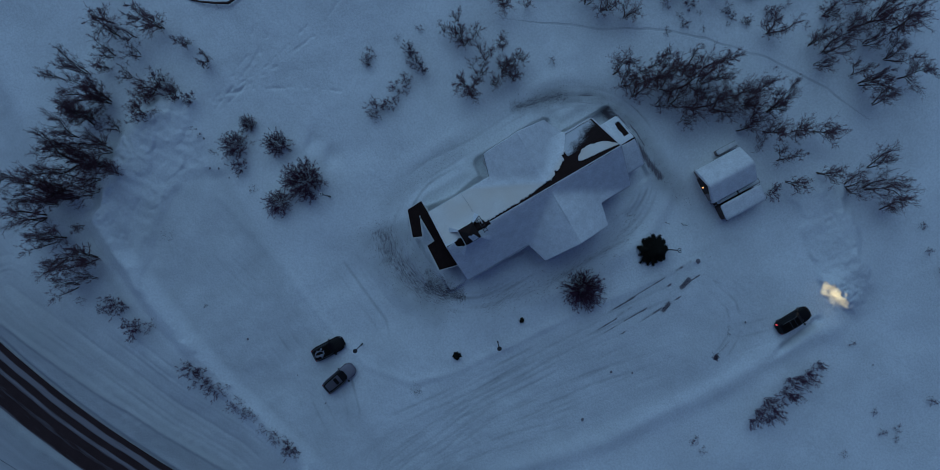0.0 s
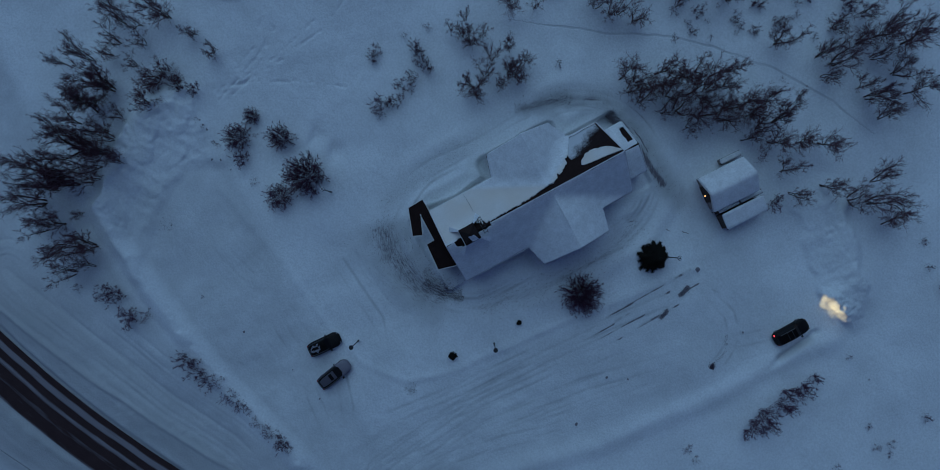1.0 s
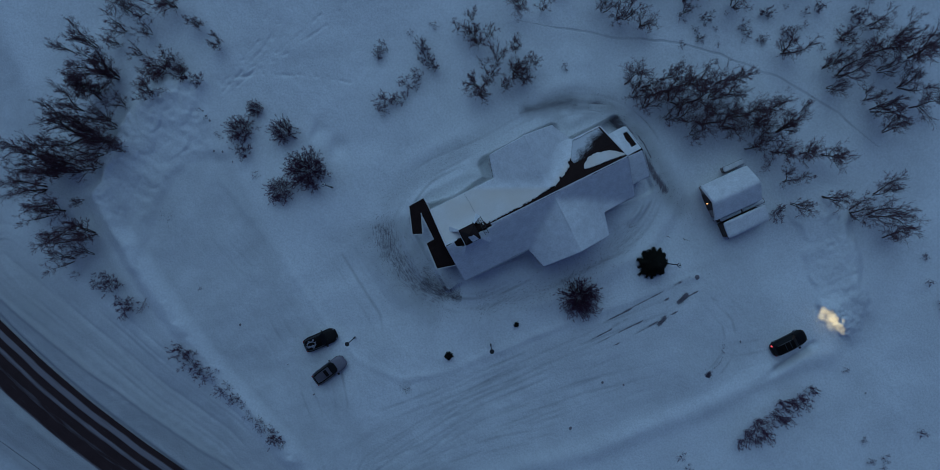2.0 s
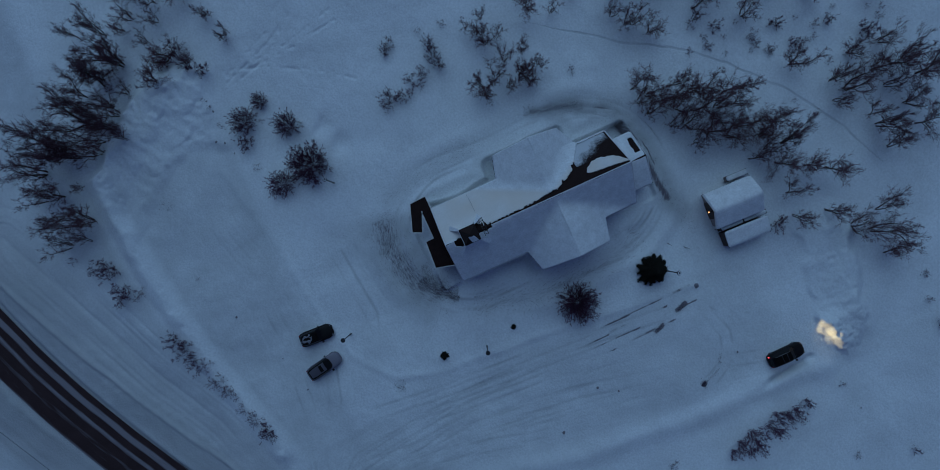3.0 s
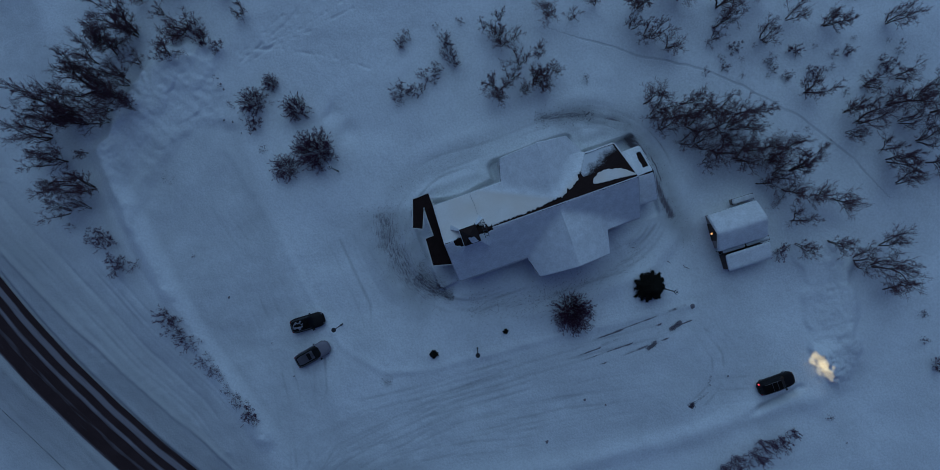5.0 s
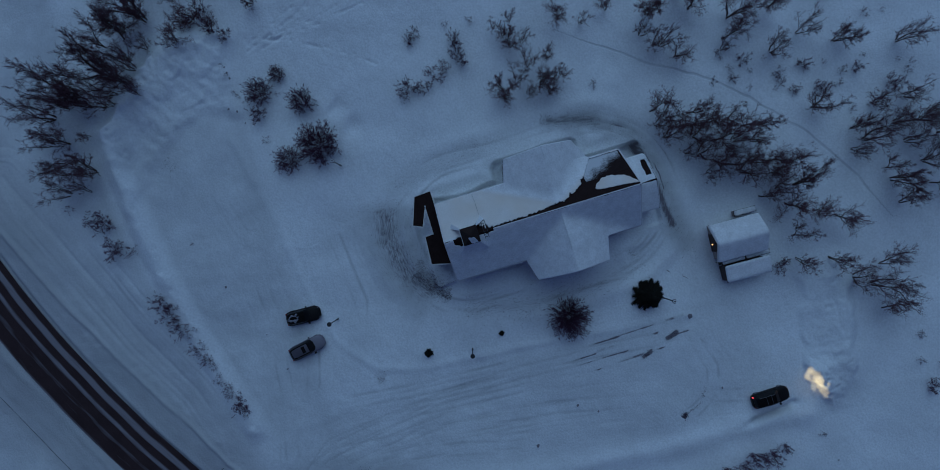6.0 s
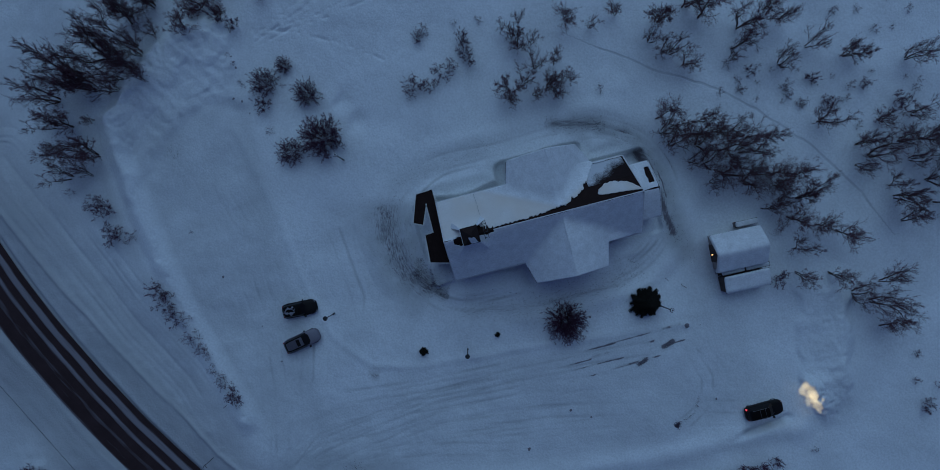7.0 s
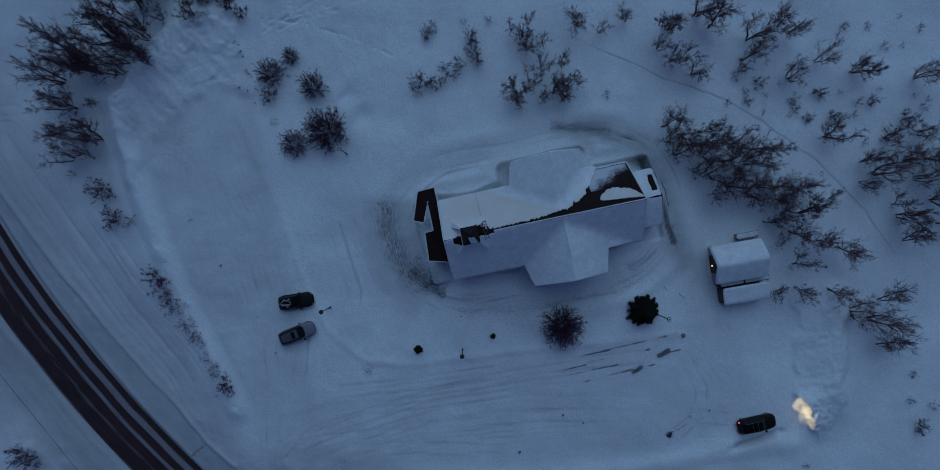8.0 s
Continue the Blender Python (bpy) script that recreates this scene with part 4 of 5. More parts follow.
def build_ladder():
    """Ladder laid over the ridge beside the turret."""
    ladder = tagged(empty("roof_ladder", 1.75, 0, RIDGE), "grey metal ladder lying across the church ridge", "ladder")
    for s in (0, 1):
        x = 0.42 * s - 0.21
        part("rail", mesh_of("rail", *rod([(x, 1.25, -0.7), (x, 0.05, 0.5), (x, -0.05, 0.5), (x, -0.8, -0.28)], 0.03, 6), STEEL), STEEL, ladder)
    rung = mesh_of("rung", *rod([(-0.21, 0, 0), (0.21, 0, 0)], 0.025, 6), STEEL)
    for k in range(7):
        y = 1.15 - 0.3 * k
        part("rung", rung, STEEL, ladder).location = (0, y, 0.54 - abs(y) * 1.02)
    v, f = rod([(1.55, 4.6, EAVE + 0.38), (1.62, 3.2, 6.0), (1.6, 2.0, 7.24)], 0.012, 5)
    tagged(new("roof_cable", mesh_of("roof_cable", v, f, ALLOY)), "thin grey cable down the snowy church roof", "cable")


build_church()
build_ladder()


# ---- the outbuilding with its lean-to ----
def build_outbuilding():
    ox, oy, turn = 30.75, -9.6, -2.0
    gz = ground_z(28.0, -9.5)
    ob = tagged(empty("garage", ox, oy, gz - 0.05, turn), "small pale garage with a snowed gable roof", "garage")
    lx, ly, eave, ridge = 3.1, 2.3, 2.5, 4.1
    for y0, y1 in ((-ly + 0.2, -ly + 0.35), (ly - 0.35, ly - 0.2)):
        part("wall", box(-lx + 0.85, y0, -0.5, lx - 0.35, y1, eave + 0.05), GREY_WOOD, ob)
    for x in (-lx + 0.7, lx - 0.35):
        bm = prism([(-ly + 0.2, -0.5), (ly - 0.2, -0.5), (ly - 0.2, eave), (0, ridge - 0.2), (-ly + 0.2, eave)], x, x + 0.15)
        for v in bm.verts:
            v.co = Vector((v.co.z, v.co.x, v.co.y))
        part("gable_wall", bm, GREY_WOOD, ob)
    door = part("door", box(-lx + 0.63, -1.15, -0.1, -lx + 0.7, 1.05, 2.15, 0.01), DARK_WOOD, ob, "dark wooden double door")
    part("handle", box(-lx + 0.58, -0.1, 0.95, -lx + 0.63, -0.04, 1.2, 0.01), STEEL, door)
    for s in (1, -1):
        part("roof", slab([(-lx, 0, ridge), (lx, 0, ridge), (lx, s * ly, eave), (-lx, s * ly, eave)][::s], 0.1), SLATE, ob)
        part("bargeboard", slab([(-lx - 0.05, 0, ridge + 0.05), (-lx, 0, ridge + 0.05), (-lx, s * ly, eave + 0.05), (-lx - 0.05, s * ly, eave + 0.05)], 0.22), WHITE_WOOD, ob)
    k = (ridge - eave) / ly
    part("snow_cover", sheet("snow_cover", np.linspace(-lx, lx, 60), np.linspace(-ly, ly, 46), lambda x, y: ridge - k * np.sqrt(y * y + 0.12) + 0.3 + 0.04 * value_noise(x, y, 1.2, 31),
                             lambda x, y: np.abs(x) < 9, 0.32, SNOW), SNOW, ob, "smooth thick snow")
    lamp = part("wall_lamp", box(-lx - 0.02, -0.07, 2.62, -lx + 0.7, 0.07, 2.72, 0.02), STEEL, ob)
    bulb = bmesh.new()
    bmesh.ops.create_uvsphere(bulb, u_segments=10, v_segments=6, radius=0.1, matrix=Matrix.Translation((-lx - 0.12, 0, 2.62)))
    part("bulb", bulb, BULB, lamp, "lit warm orange bulb")
    light = bpy.data.lights.new("door_lamp", "POINT")
    light.energy, light.color, light.shadow_soft_size = 1.2, (1.0, 0.55, 0.2), 0.1
    new("door_lamp", light).matrix_world = ob.matrix_basis @ pose(-lx - 0.32, 0, 2.55)
    # lean-to wood shed
    sx, sy = 31.1, -13.6
    shed = tagged(empty("wood_shed", sx, sy, gz - 0.05, turn), "low dark shed with a flat snow-covered roof", "shed")
    for a in ((-2.6, -0.95, -0.5, -2.48, 0.85, 1.9), (2.4, -0.95, -0.5, 2.52, 0.85, 1.9), (-2.48, 0.75, -0.5, 2.4, 0.87, 2.2), (-2.48, -0.97, -0.5, 2.4, -0.87, 1.7)):
        part("wall", box(*a), DARK_WOOD, shed)
    part("roof", slab([(-2.8, -1.1, 1.9), (2.75, -1.1, 1.9), (2.75, 1.0, 2.3), (-2.8, 1.0, 2.3)], 0.08), SLATE, shed)
    part("snow_cover", sheet("snow_cover", np.linspace(-2.8, 2.75, 46), np.linspace(-1.1, 1.0, 20), lambda x, y: 2.1 + 0.19 * y + 0.26 - 0.1 * step(0.7, 1.1, np.abs(y)) + 0.02 * value_noise(x, y, 0.9, 32), lambda x, y: np.abs(x) < 5, 0.28, SNOW), SNOW, shed)
    # rail fence in the passage between the two
    fence = tagged(empty("passage_fence", 31.1, -12.2, gz, turn), "dark rail fence capped with snow beside the garage", "fence")
    for x in (-2.75, 0.2, 3.2):
        part("post", box(x - 0.05, -0.05, -0.4, x + 0.05, 0.05, 1.75, 0.01), DARK_WOOD, fence)
    for z in (0.7, 1.6):
        part("rail", box(-2.8, -0.3, z, 3.25, 0.24, z + 0.1), DARK_WOOD, fence)
    part("snow_cap", sheet("snow_cap", np.linspace(-2.7, 3.2, 60), np.linspace(-0.26, 0.2, 7), lambda x, y: 1.85 - 0.8 * y * y + 0 * x, lambda x, y: np.abs(x - 0.2) > 0.07, 0.15, SNOW), SNOW, fence)
    # storage box north of the garage
    chest = tagged(empty("storage_box", 33.1, -6.9, gz, turn), "long grey storage box capped with snow", "box")
    part("body", box(-1.3, -0.3, -0.4, 1.3, 0.3, 0.95, 0.02), GREY_WOOD, chest)
    part("lid", slab([(-1.38, -0.36, 1.05), (1.38, -0.36, 1.05), (1.38, 0.36, 1.12), (-1.38, 0.36, 1.12)], 0.07), SLATE, chest)
    part("snow_cap", sheet("snow_cap", np.linspace(-1.36, 1.36, 24), np.linspace(-0.34, 0.34, 8), lambda x, y: 1.3 - 0.4 * y * y + 0 * x, lambda x, y: np.abs(x) < 9, 0.24, SNOW), SNOW, chest)


build_outbuilding()


# ---- cars ----
def loft(sections):
    """A shell through rings of (x, [(y, z), ...]), closed at both ends."""
    bm = bmesh.new()
    rings = [[bm.verts.new((x, y, z)) for y, z in ring] for x, ring in sections]
    for a, b in zip(rings, rings[1:]):
        for i in range(len(a)):
            j = (i + 1) % len(a)
            bm.faces.new((a[i], a[j], b[j], b[i]))
    bm.faces.new(rings[0])
    bm.faces.new(rings[-1][::-1])
    return bm


def body_ring(w, z0, belt, top):
    return [(-w * 0.9, z0), (-w, z0 + 0.15), (-w, belt - 0.12), (-w * 0.93, belt), (-w * 0.72, top), (-w * 0.3, top + 0.02), (w * 0.3, top + 0.02), (w * 0.72, top), (w * 0.93, belt), (w, belt - 0.12), (w, z0 + 0.15), (w * 0.9, z0)]


def cabin_ring(w0, w1, z0, z1):
    return [(-w0, z0), (-w1, z1 - 0.05), (-w1 * 0.85, z1), (w1 * 0.85, z1), (w1, z1 - 0.05), (w0, z0)]


def build_car(x, y, turn, length, paint, label, lit=False, tall=1.5, rails=False, sunroof=False, snowed=False):
    """Estate car; its nose points along +x before turning."""
    car = tagged(empty("car", x, y, ground_z(x, y) - 0.03, turn), label, "car", "parked cars")
    h = length / 2
    w = 0.92
    st = [(-h, 0.42, 0.45, 0.72, 0.75), (-h + 0.05, 0.62, 0.36, 0.82, 0.86), (-h + 0.16, 0.77, 0.3, 0.88, 0.93), (-h + 0.38, 0.86, 0.25, 0.92, 0.96), (-h + 0.8, 0.91, 0.22, 0.94, 0.97), (0, w, 0.22, 0.93, 0.96), (h - 1.5, w, 0.22, 0.92, 0.97),
          (h - 0.9, 0.9, 0.22, 0.87, 0.93), (h - 0.5, 0.85, 0.24, 0.8, 0.86), (h - 0.25, 0.75, 0.27, 0.73, 0.78), (h - 0.09, 0.6, 0.33, 0.66, 0.7), (h, 0.4, 0.4, 0.58, 0.6)]
    bm = loft([(a, body_ring(b, c, d, e)) for a, b, c, d, e in st])
    body = part("body", bm, paint, car)
    for f in body.data.polygons:
        f.use_smooth = True
    # dark glass house, with the painted roof laid over it
    cab = [(-h + 0.14, cabin_ring(0.56, 0.42, 0.9, 1.0)), (-h + 0.3, cabin_ring(0.72, 0.56, 0.9, tall - 0.25)), (-h + 0.6, cabin_ring(0.82, 0.64, 0.9, tall - 0.07)), (-0.3, cabin_ring(0.86, 0.67, 0.9, tall - 0.01)), (0.25, cabin_ring(0.86, 0.66, 0.9, tall - 0.04)),
           (h - 1.5, cabin_ring(0.8, 0.6, 0.9, 1.06)), (h - 1.28, cabin_ring(0.6, 0.45, 0.9, 0.98))]
    part("window_band", loft(cab), GLASS, car, "dark car windows")
    r0, r1 = -h + 0.5, 0.3
    roof = bmesh.new()
    rows = []
    for i in range(9):
        a = r0 + (r1 - r0) * i / 8
        zt = float(np.interp(a, [-h + 0.55, -0.3, 0.3], [tall - 0.08, tall - 0.01, tall - 0.04])) + 0.05
        rows.append([roof.verts.new((a, b * (0.53 - 0.1 * max(0, (r0 + 0.5 - a) / 0.5)), zt - 0.03 * b * b)) for b in (-1, -0.6, 0, 0.6, 1)])
    for a, b in zip(rows, rows[1:]):
        for i in range(4):
            roof.faces.new((a[i], b[i], b[i + 1], a[i + 1]))
    bmesh.ops.solidify(roof, geom=roof.faces[:], thickness=0.03)
    part("roof", roof, paint, car)
    if sunroof:
        part("sunroof", box(-0.5, -0.42, tall - 0.05, -0.08, 0.42, tall + 0.055, 0.01), GLASS, car, "dark glass sunroof")
    if rails:
        for s in (-0.56, 0.56):
            part("roof_rail", mesh_of("roof_rail", *rod([(r0 + 0.15, s, tall - 0.02), (r0 + 0.3, s, tall + 0.05), (0.1, s, tall + 0.06), (0.25, s, tall - 0.02)], 0.022, 6), RAIL), RAIL, car)
        for a in (-0.9, -0.25):
            part("roof_bar", mesh_of("roof_bar", *rod([(a, -0.56, tall + 0.07), (a, 0.56, tall + 0.07)], 0.022, 6), RAIL), RAIL, car)
    for s in (1, -1):
        part("mirror", box(h - 1.62, s * 0.93, 0.9, h - 1.45, s * 1.1, 1.05, 0.03), PLASTIC, car)
        part("headlight", box(h - 0.36, s * 0.6 - 0.11, 0.6, h - 0.12, s * 0.6 + 0.11, 0.75, 0.03), HEAD_GLOW if lit else CLEAR_LENS, car, "lit headlight" if lit else "")
        part("tail_light", box(-h + 0.1, s * 0.66 - 0.09, 0.72, -h + 0.24, s * 0.66 + 0.09, 0.97, 0.03), TAIL_GLOW if lit and s > 0 else RED_LENS, car, "glowing red tail light" if lit and s > 0 else "")
        for a in (-h + 0.85, h - 0.9):
            tyre = bmesh.new()
            bmesh.ops.create_cone(tyre, cap_ends=True, segments=20, radius1=0.33, radius2=0.33, depth=0.22, matrix=pose(a, s * 0.8, 0.33, 90, 0, 0))
            bmesh.ops.bevel(tyre, geom=[e for e in tyre.edges if len(e.link_faces) == 2 and any(len(f.verts) > 4 for f in e.link_faces)], offset=0.04, segments=2, affect="EDGES")
            wheel = part("wheel", tyre, RUBBER, car)
            rim = bmesh.new()
            bmesh.ops.create_cone(rim, cap_ends=True, segments=16, radius1=0.2, radius2=0.17, depth=0.05, matrix=pose(a, s * 0.91, 0.33, 90 * s, 0, 0))
            part("rim", rim, ALLOY, wheel)
    part("bumper", box(-h - 0.02, -0.5, 0.38, -h + 0.1, 0.5, 0.6, 0.04), PLASTIC, car)
    part("number_plate", box(-h - 0.045, -0.26, 0.45, -h - 0.03, 0.26, 0.56), CLEAR_LENS, car)
    if snowed:
        patch = lambda a, b: (np.hypot((a + h - 1.05) / 0.8, b / 0.52) < 1 + 0.5 * value_noise(a, b, 0.3, 41)) & (np.hypot((a + 1.1) / 0.5, (b - 0.02) / 0.16) > 1 + 0.8 * value_noise(a, b, 0.2, 42))
        part("snow_patch", sheet("snow_patch", np.arange(-h + 0.2, 0, 0.04), np.arange(-0.66, 0.67, 0.04),
                                 lambda a, b: np.interp(a, [-h + 0.3, -h + 0.55, -0.3, 0.3], [tall - 0.35, tall - 0.05, tall + 0.01, tall - 0.02]) + 0.05 - 0.08 * b * b, patch, 0.07, THIN_SNOW), THIN_SNOW, car, "patchy thin snow on the roof")
    if lit:
        for s in (1, -1):
            lamp = bpy.data.lights.new("headlight_beam", "SPOT")
            lamp.energy, lamp.color, lamp.spot_size, lamp.spot_blend, lamp.shadow_soft_size = 1150, (1.0, 0.56, 0.12), radians(54), 0.45, 0.04
            beam = new("headlight_beam", lamp)
            beam.matrix_world = car.matrix_basis @ look((h + 0.1, s * 0.62, 0.66), (h + 6, s * 0.9, 1.9))
    return car


build_car(29.8, -29.95, 0.5, 4.75, BLACK_PAINT, "black estate car with lit lamps on packed snow", lit=True, tall=1.6, rails=True)
build_car(-22.6, -3.55, -3.0, 4.3, BLACK_PAINT, "black car with patchy snow on its roof", snowed=True)
build_car(-23.3, -7.45, 10.0, 4.6, SILVER_PAINT, "silver estate car with a dark sunroof", sunroof=True)


# ---- lamp posts ----
def build_lamp(x, y, capped):
    z = ground_z(x, y)
    post = tagged(empty("street_lamp", x, y, z - 0.2), "dark steel lamp post with a round head" + (" capped with snow" if capped else ""), "street lamp", "lamp posts of the church yard")
    part("pole", mesh_of("pole", *rod([(0, 0, 0), (0, 0, 1.0), (0, 0, 1.02), (0, 0, 5.0)], 0.06, 10), STEEL), STEEL, post)
    part("base", mesh_of("base", *rod([(0, 0, 0), (0, 0, 1.0)], 0.1, 10), STEEL), STEEL, post)
    head = bmesh.new()
    bmesh.ops.create_cone(head, cap_ends=True, segments=20, radius1=0.28, radius2=0.23, depth=0.12, matrix=Matrix.Translation((0, 0, 5.02)))
    shade = part("shade", head, STEEL, post)
    globe = bmesh.new()
    bmesh.ops.create_cone(globe, cap_ends=True, segments=16, radius1=0.14, radius2=0.2, depth=0.3, matrix=Matrix.Translation((0, 0, 4.82)))
    part("lantern", globe, CLEAR_LENS, shade, "unlit glass lantern")
    if capped:
        v, f = [], []
        for r, zz in ((0.225, 5.085), (0.2, 5.15), (0.12, 5.16), (0.1, 5.09)):
            v += [(r * math.cos(2 * math.pi * i / 20), r * math.sin(2 * math.pi * i / 20), zz) for i in range(20)]
        for k in range(3):
            f += [(k * 20 + i, k * 20 + (i + 1) % 20, k * 20 + 20 + (i + 1) % 20, k * 20 + 20 + i) for i in range(20)]
        part("snow_ring", mesh_of("snow_ring", v, f, SNOW, True), SNOW, shade, "ring of snow")


for lx, ly, capped in ((20.55, -14.25, True), (-3.8, -13.6, False), (-18.8, -5.2, False), (-12.9, 13.0, True)):
    build_lamp(lx, ly, capped)


# ---- power line and road marker beyond the lot ----
def build_wire():
    v, f = rod([(-75.1, 32.0, 5.8), (-56.2, -4.9, 5.0), (-49.9, -17.2, 5.0), (-31.0, -54.1, 5.8)], 0.022, 5)
    tagged(new("power_line", mesh_of("power_line", v, f, STEEL)), "thin dark overhead power line beside the road", "power line")
    pole = mesh_of("pole", *rod([(0, 0, -1), (0, 0, 8.6)], 0.13, 10), DARK_WOOD)
    for x, y in ((-75.1, 32.0), (-31.0, -54.1)):
        p = tagged(empty("utility_pole", x, y, ground_z(x, y)), "dark wooden pole carrying the power line", "utility pole")
        part("pole", pole, DARK_WOOD, p)


def build_sign():
    x, y = -38.3, -19.1
    sign = tagged(empty("road_sign", x, y, ground_z(x, y)), "dark steel sign post standing in the snow bank", "road sign")
    part("post", mesh_of("post", *rod([(0, 0, -0.4), (0, 0, 2.6)], 0.035, 8), STEEL), STEEL, sign)
    part("arm", mesh_of("arm", *rod([(-0.35, -0.25, 2.3), (0, 0, 2.45), (0.4, 0.2, 2.4)], 0.035, 6), STEEL), STEEL, sign)
    part("arm", mesh_of("arm", *rod([(0, 0, 2.45), (0.05, -0.4, 2.3)], 0.035, 6), STEEL), STEEL, sign)


build_wire()
build_sign()


# ---- trees and bushes ----
def turn_away(way, angle, rng):
    side = way.cross(Vector((rng.uniform(-1, 1), rng.uniform(-1, 1), rng.uniform(-1, 1)))).normalized()
    return (way * math.cos(angle) + side * math.sin(angle)).normalized()


def bough(start, way, length, steps, bend, lift, rng):
    """A crooked line of points that rises by lift."""
    pts, p, d = [start], start.copy(), way.copy()
    for _ in range(steps):
        d = (turn_away(d, rng.uniform(0, bend), rng) + Vector((0, 0, lift))).normalized()
        p = p + d * (length / steps)
        pts.append(p.copy())
    return pts


def along(pts, t):
    k = min(int(t * (len(pts) - 1)), len(pts) - 2)
    f = t * (len(pts) - 1) - k
    return pts[k].lerp(pts[k + 1], f), (pts[k + 1] - pts[k]).normalized()


def taper(r0, r1, n):
    return [r0 + (r1 - r0) * i / (n - 1) for i in range(n)]


def twigs(v, f, pts, count, length, spread, radius, rng, forks, lift):
    for _ in range(count):
        p, d = along(pts, rng.uniform(0.1, 1.0))
        w = (turn_away(d, rng.uniform(0.2, spread), rng) + Vector((0, 0, lift))).normalized()
        ln = length * rng.uniform(0.55, 1.3)
        tip = p + w * ln
        tube(v, f, [p, tip], [radius, 0], 3)
        for _ in range(forks):
            q = p.lerp(tip, rng.uniform(0.2, 0.8))
            e = (turn_away(w, rng.uniform(0.35, 0.8), rng) + Vector((0, 0, lift))).normalized()
            tube(v, f, [q, q + e * ln * rng.uniform(0.4, 0.7)], [radius * 0.75, 0], 3)


def grow(seed, stems, lean, height, limbs, reach, boughs, fine, thick, spread=0.85, first=0.22, lift=0.12, forks=2, twig=0.0105, angle=(0.45, 1.15), droop=0.6, upright=0.35, bend=0.52, long=0.36, bark=BARK, tips=TWIG):
    """Stems and limbs in one mesh, boughs and twigs in another."""
    rng = random.Random(seed)
    tv, tf, cv, cf = [], [], [], []
    for s in range(stems):
        a = 2 * math.pi * (s * 0.618 if stems > 5 else (s + rng.uniform(-0.3, 0.3)) / stems)
        tilt = lean * math.sqrt((s + 0.5) / stems) if stems > 20 else rng.uniform(lean * upright, lean)
        way = Vector((math.cos(a) * math.sin(tilt), math.sin(a) * math.sin(tilt), math.cos(tilt)))
        tall = height * rng.uniform(0.78, 1.0)
        trunk = bough(Vector((0.1 * math.cos(a), 0.1 * math.sin(a), -0.35)), way, tall, 6, bend * 0.8, 0.04, rng)
        tube(tv, tf, trunk, taper(thick, thick * 0.15, 7), 5)
        for k in range(limbs):
            t = first + (1 - first) * (k + rng.uniform(0, 0.9)) / limbs
            p, d = along(trunk, min(t, 0.99))
            ln = reach * (1.15 - droop * t) * rng.uniform(0.6, 1.25)
            limb = bough(p, turn_away(d, rng.uniform(*angle), rng), ln, 4, bend, lift, rng)
            tube(tv, tf, limb, taper(thick * 0.34 * (1.2 - 0.6 * t), 0.012, 5), 3)
            for _ in range(boughs):
                q, e = along(limb, rng.uniform(0.1, 1.0))
                br = bough(q, turn_away(e, rng.uniform(0.3, 0.9) * min(1, bend * 3.3), rng), ln * rng.uniform(0.3, 0.6), 2, bend, lift, rng)
                tube(cv, cf, br, taper(0.013, 0.006, 3), 3)
                twigs(cv, cf, br, fine, ln * long, spread, twig, rng, forks, lift)
    return mesh_of("trunk", tv, tf, bark, True), mesh_of("crown", cv, cf, tips)


def plant(name, label, category, meshes, parts):
    ob = tagged(empty(name, 0, 0, 0), label, category)
    for mesh, piece in zip(meshes, parts):
        mesh.name = piece
        part(piece, mesh, None, ob)
    co = np.array([v.co for v in meshes[1].vertices])
    SPAN[ob.name] = float(np.percentile(co[:, 2], 99)), float(np.percentile(np.hypot(co[:, 0], co[:, 1]), 93))
    return ob


SPAN = {}
BIRCH = [plant("birch_tree", "bare crooked mountain birch standing in deep snow", "tree", grow(100 + i, (1, 2, 3, 2, 3, 1)[i], (0.15, 0.35, 0.45, 0.3, 0.55, 0.3)[i], 4.6, (20, 11, 7, 11, 7, 20)[i], 2.1, 7, 8, 0.11, twig=0.0112, long=0.25, spread=1.2), ("trunk", "crown")) for i in range(6)]
DENSE = [plant("birch_tree", "bare birch with a thick brown crown of twigs", "tree", grow(200 + i, 3, 0.3, 4.6, 9, 1.9, 10, 8, 0.11, twig=0.013, long=0.24, spread=1.2), ("trunk", "crown")) for i in range(2)]
SHRUB = [plant("shrub", "low bare shrub poking out of the snow", "shrub", grow(300 + i, (9, 7, 12)[i], (0.9, 0.8, 1.05)[i], 1.8, 5, 0.7, 5, 7, 0.014, first=0.2, twig=0.0068, forks=1, long=0.3, spread=1.0, bark=DARK_TWIG, tips=DARK_TWIG), ("stem_clump", "crown")) for i in range(3)]
TUFT = [plant("shrub", "sparse low twigs poking out of the snow", "shrub", grow(350 + i, (6, 9)[i], (0.9, 1.1)[i], 1.6, 4, 0.7, 4, 4, 0.015, first=0.2, twig=0.0075, forks=1, long=0.3, bark=DARK_TWIG, tips=DARK_TWIG), ("stem_clump", "crown")) for i in range(2)]
ROUND = [plant("round_bush", "rounded bare bush with fine radiating twigs", "bush", grow(400, 140, 1.35, 2.5, 6, 0.55, 4, 7, 0.016, spread=0.7, first=0.1, lift=0.0, twig=0.0062, angle=(0.15, 0.6), bend=0.22, forks=1, long=0.3, bark=DARK_TWIG, tips=DARK_TWIG), ("stem_clump", "crown"))]
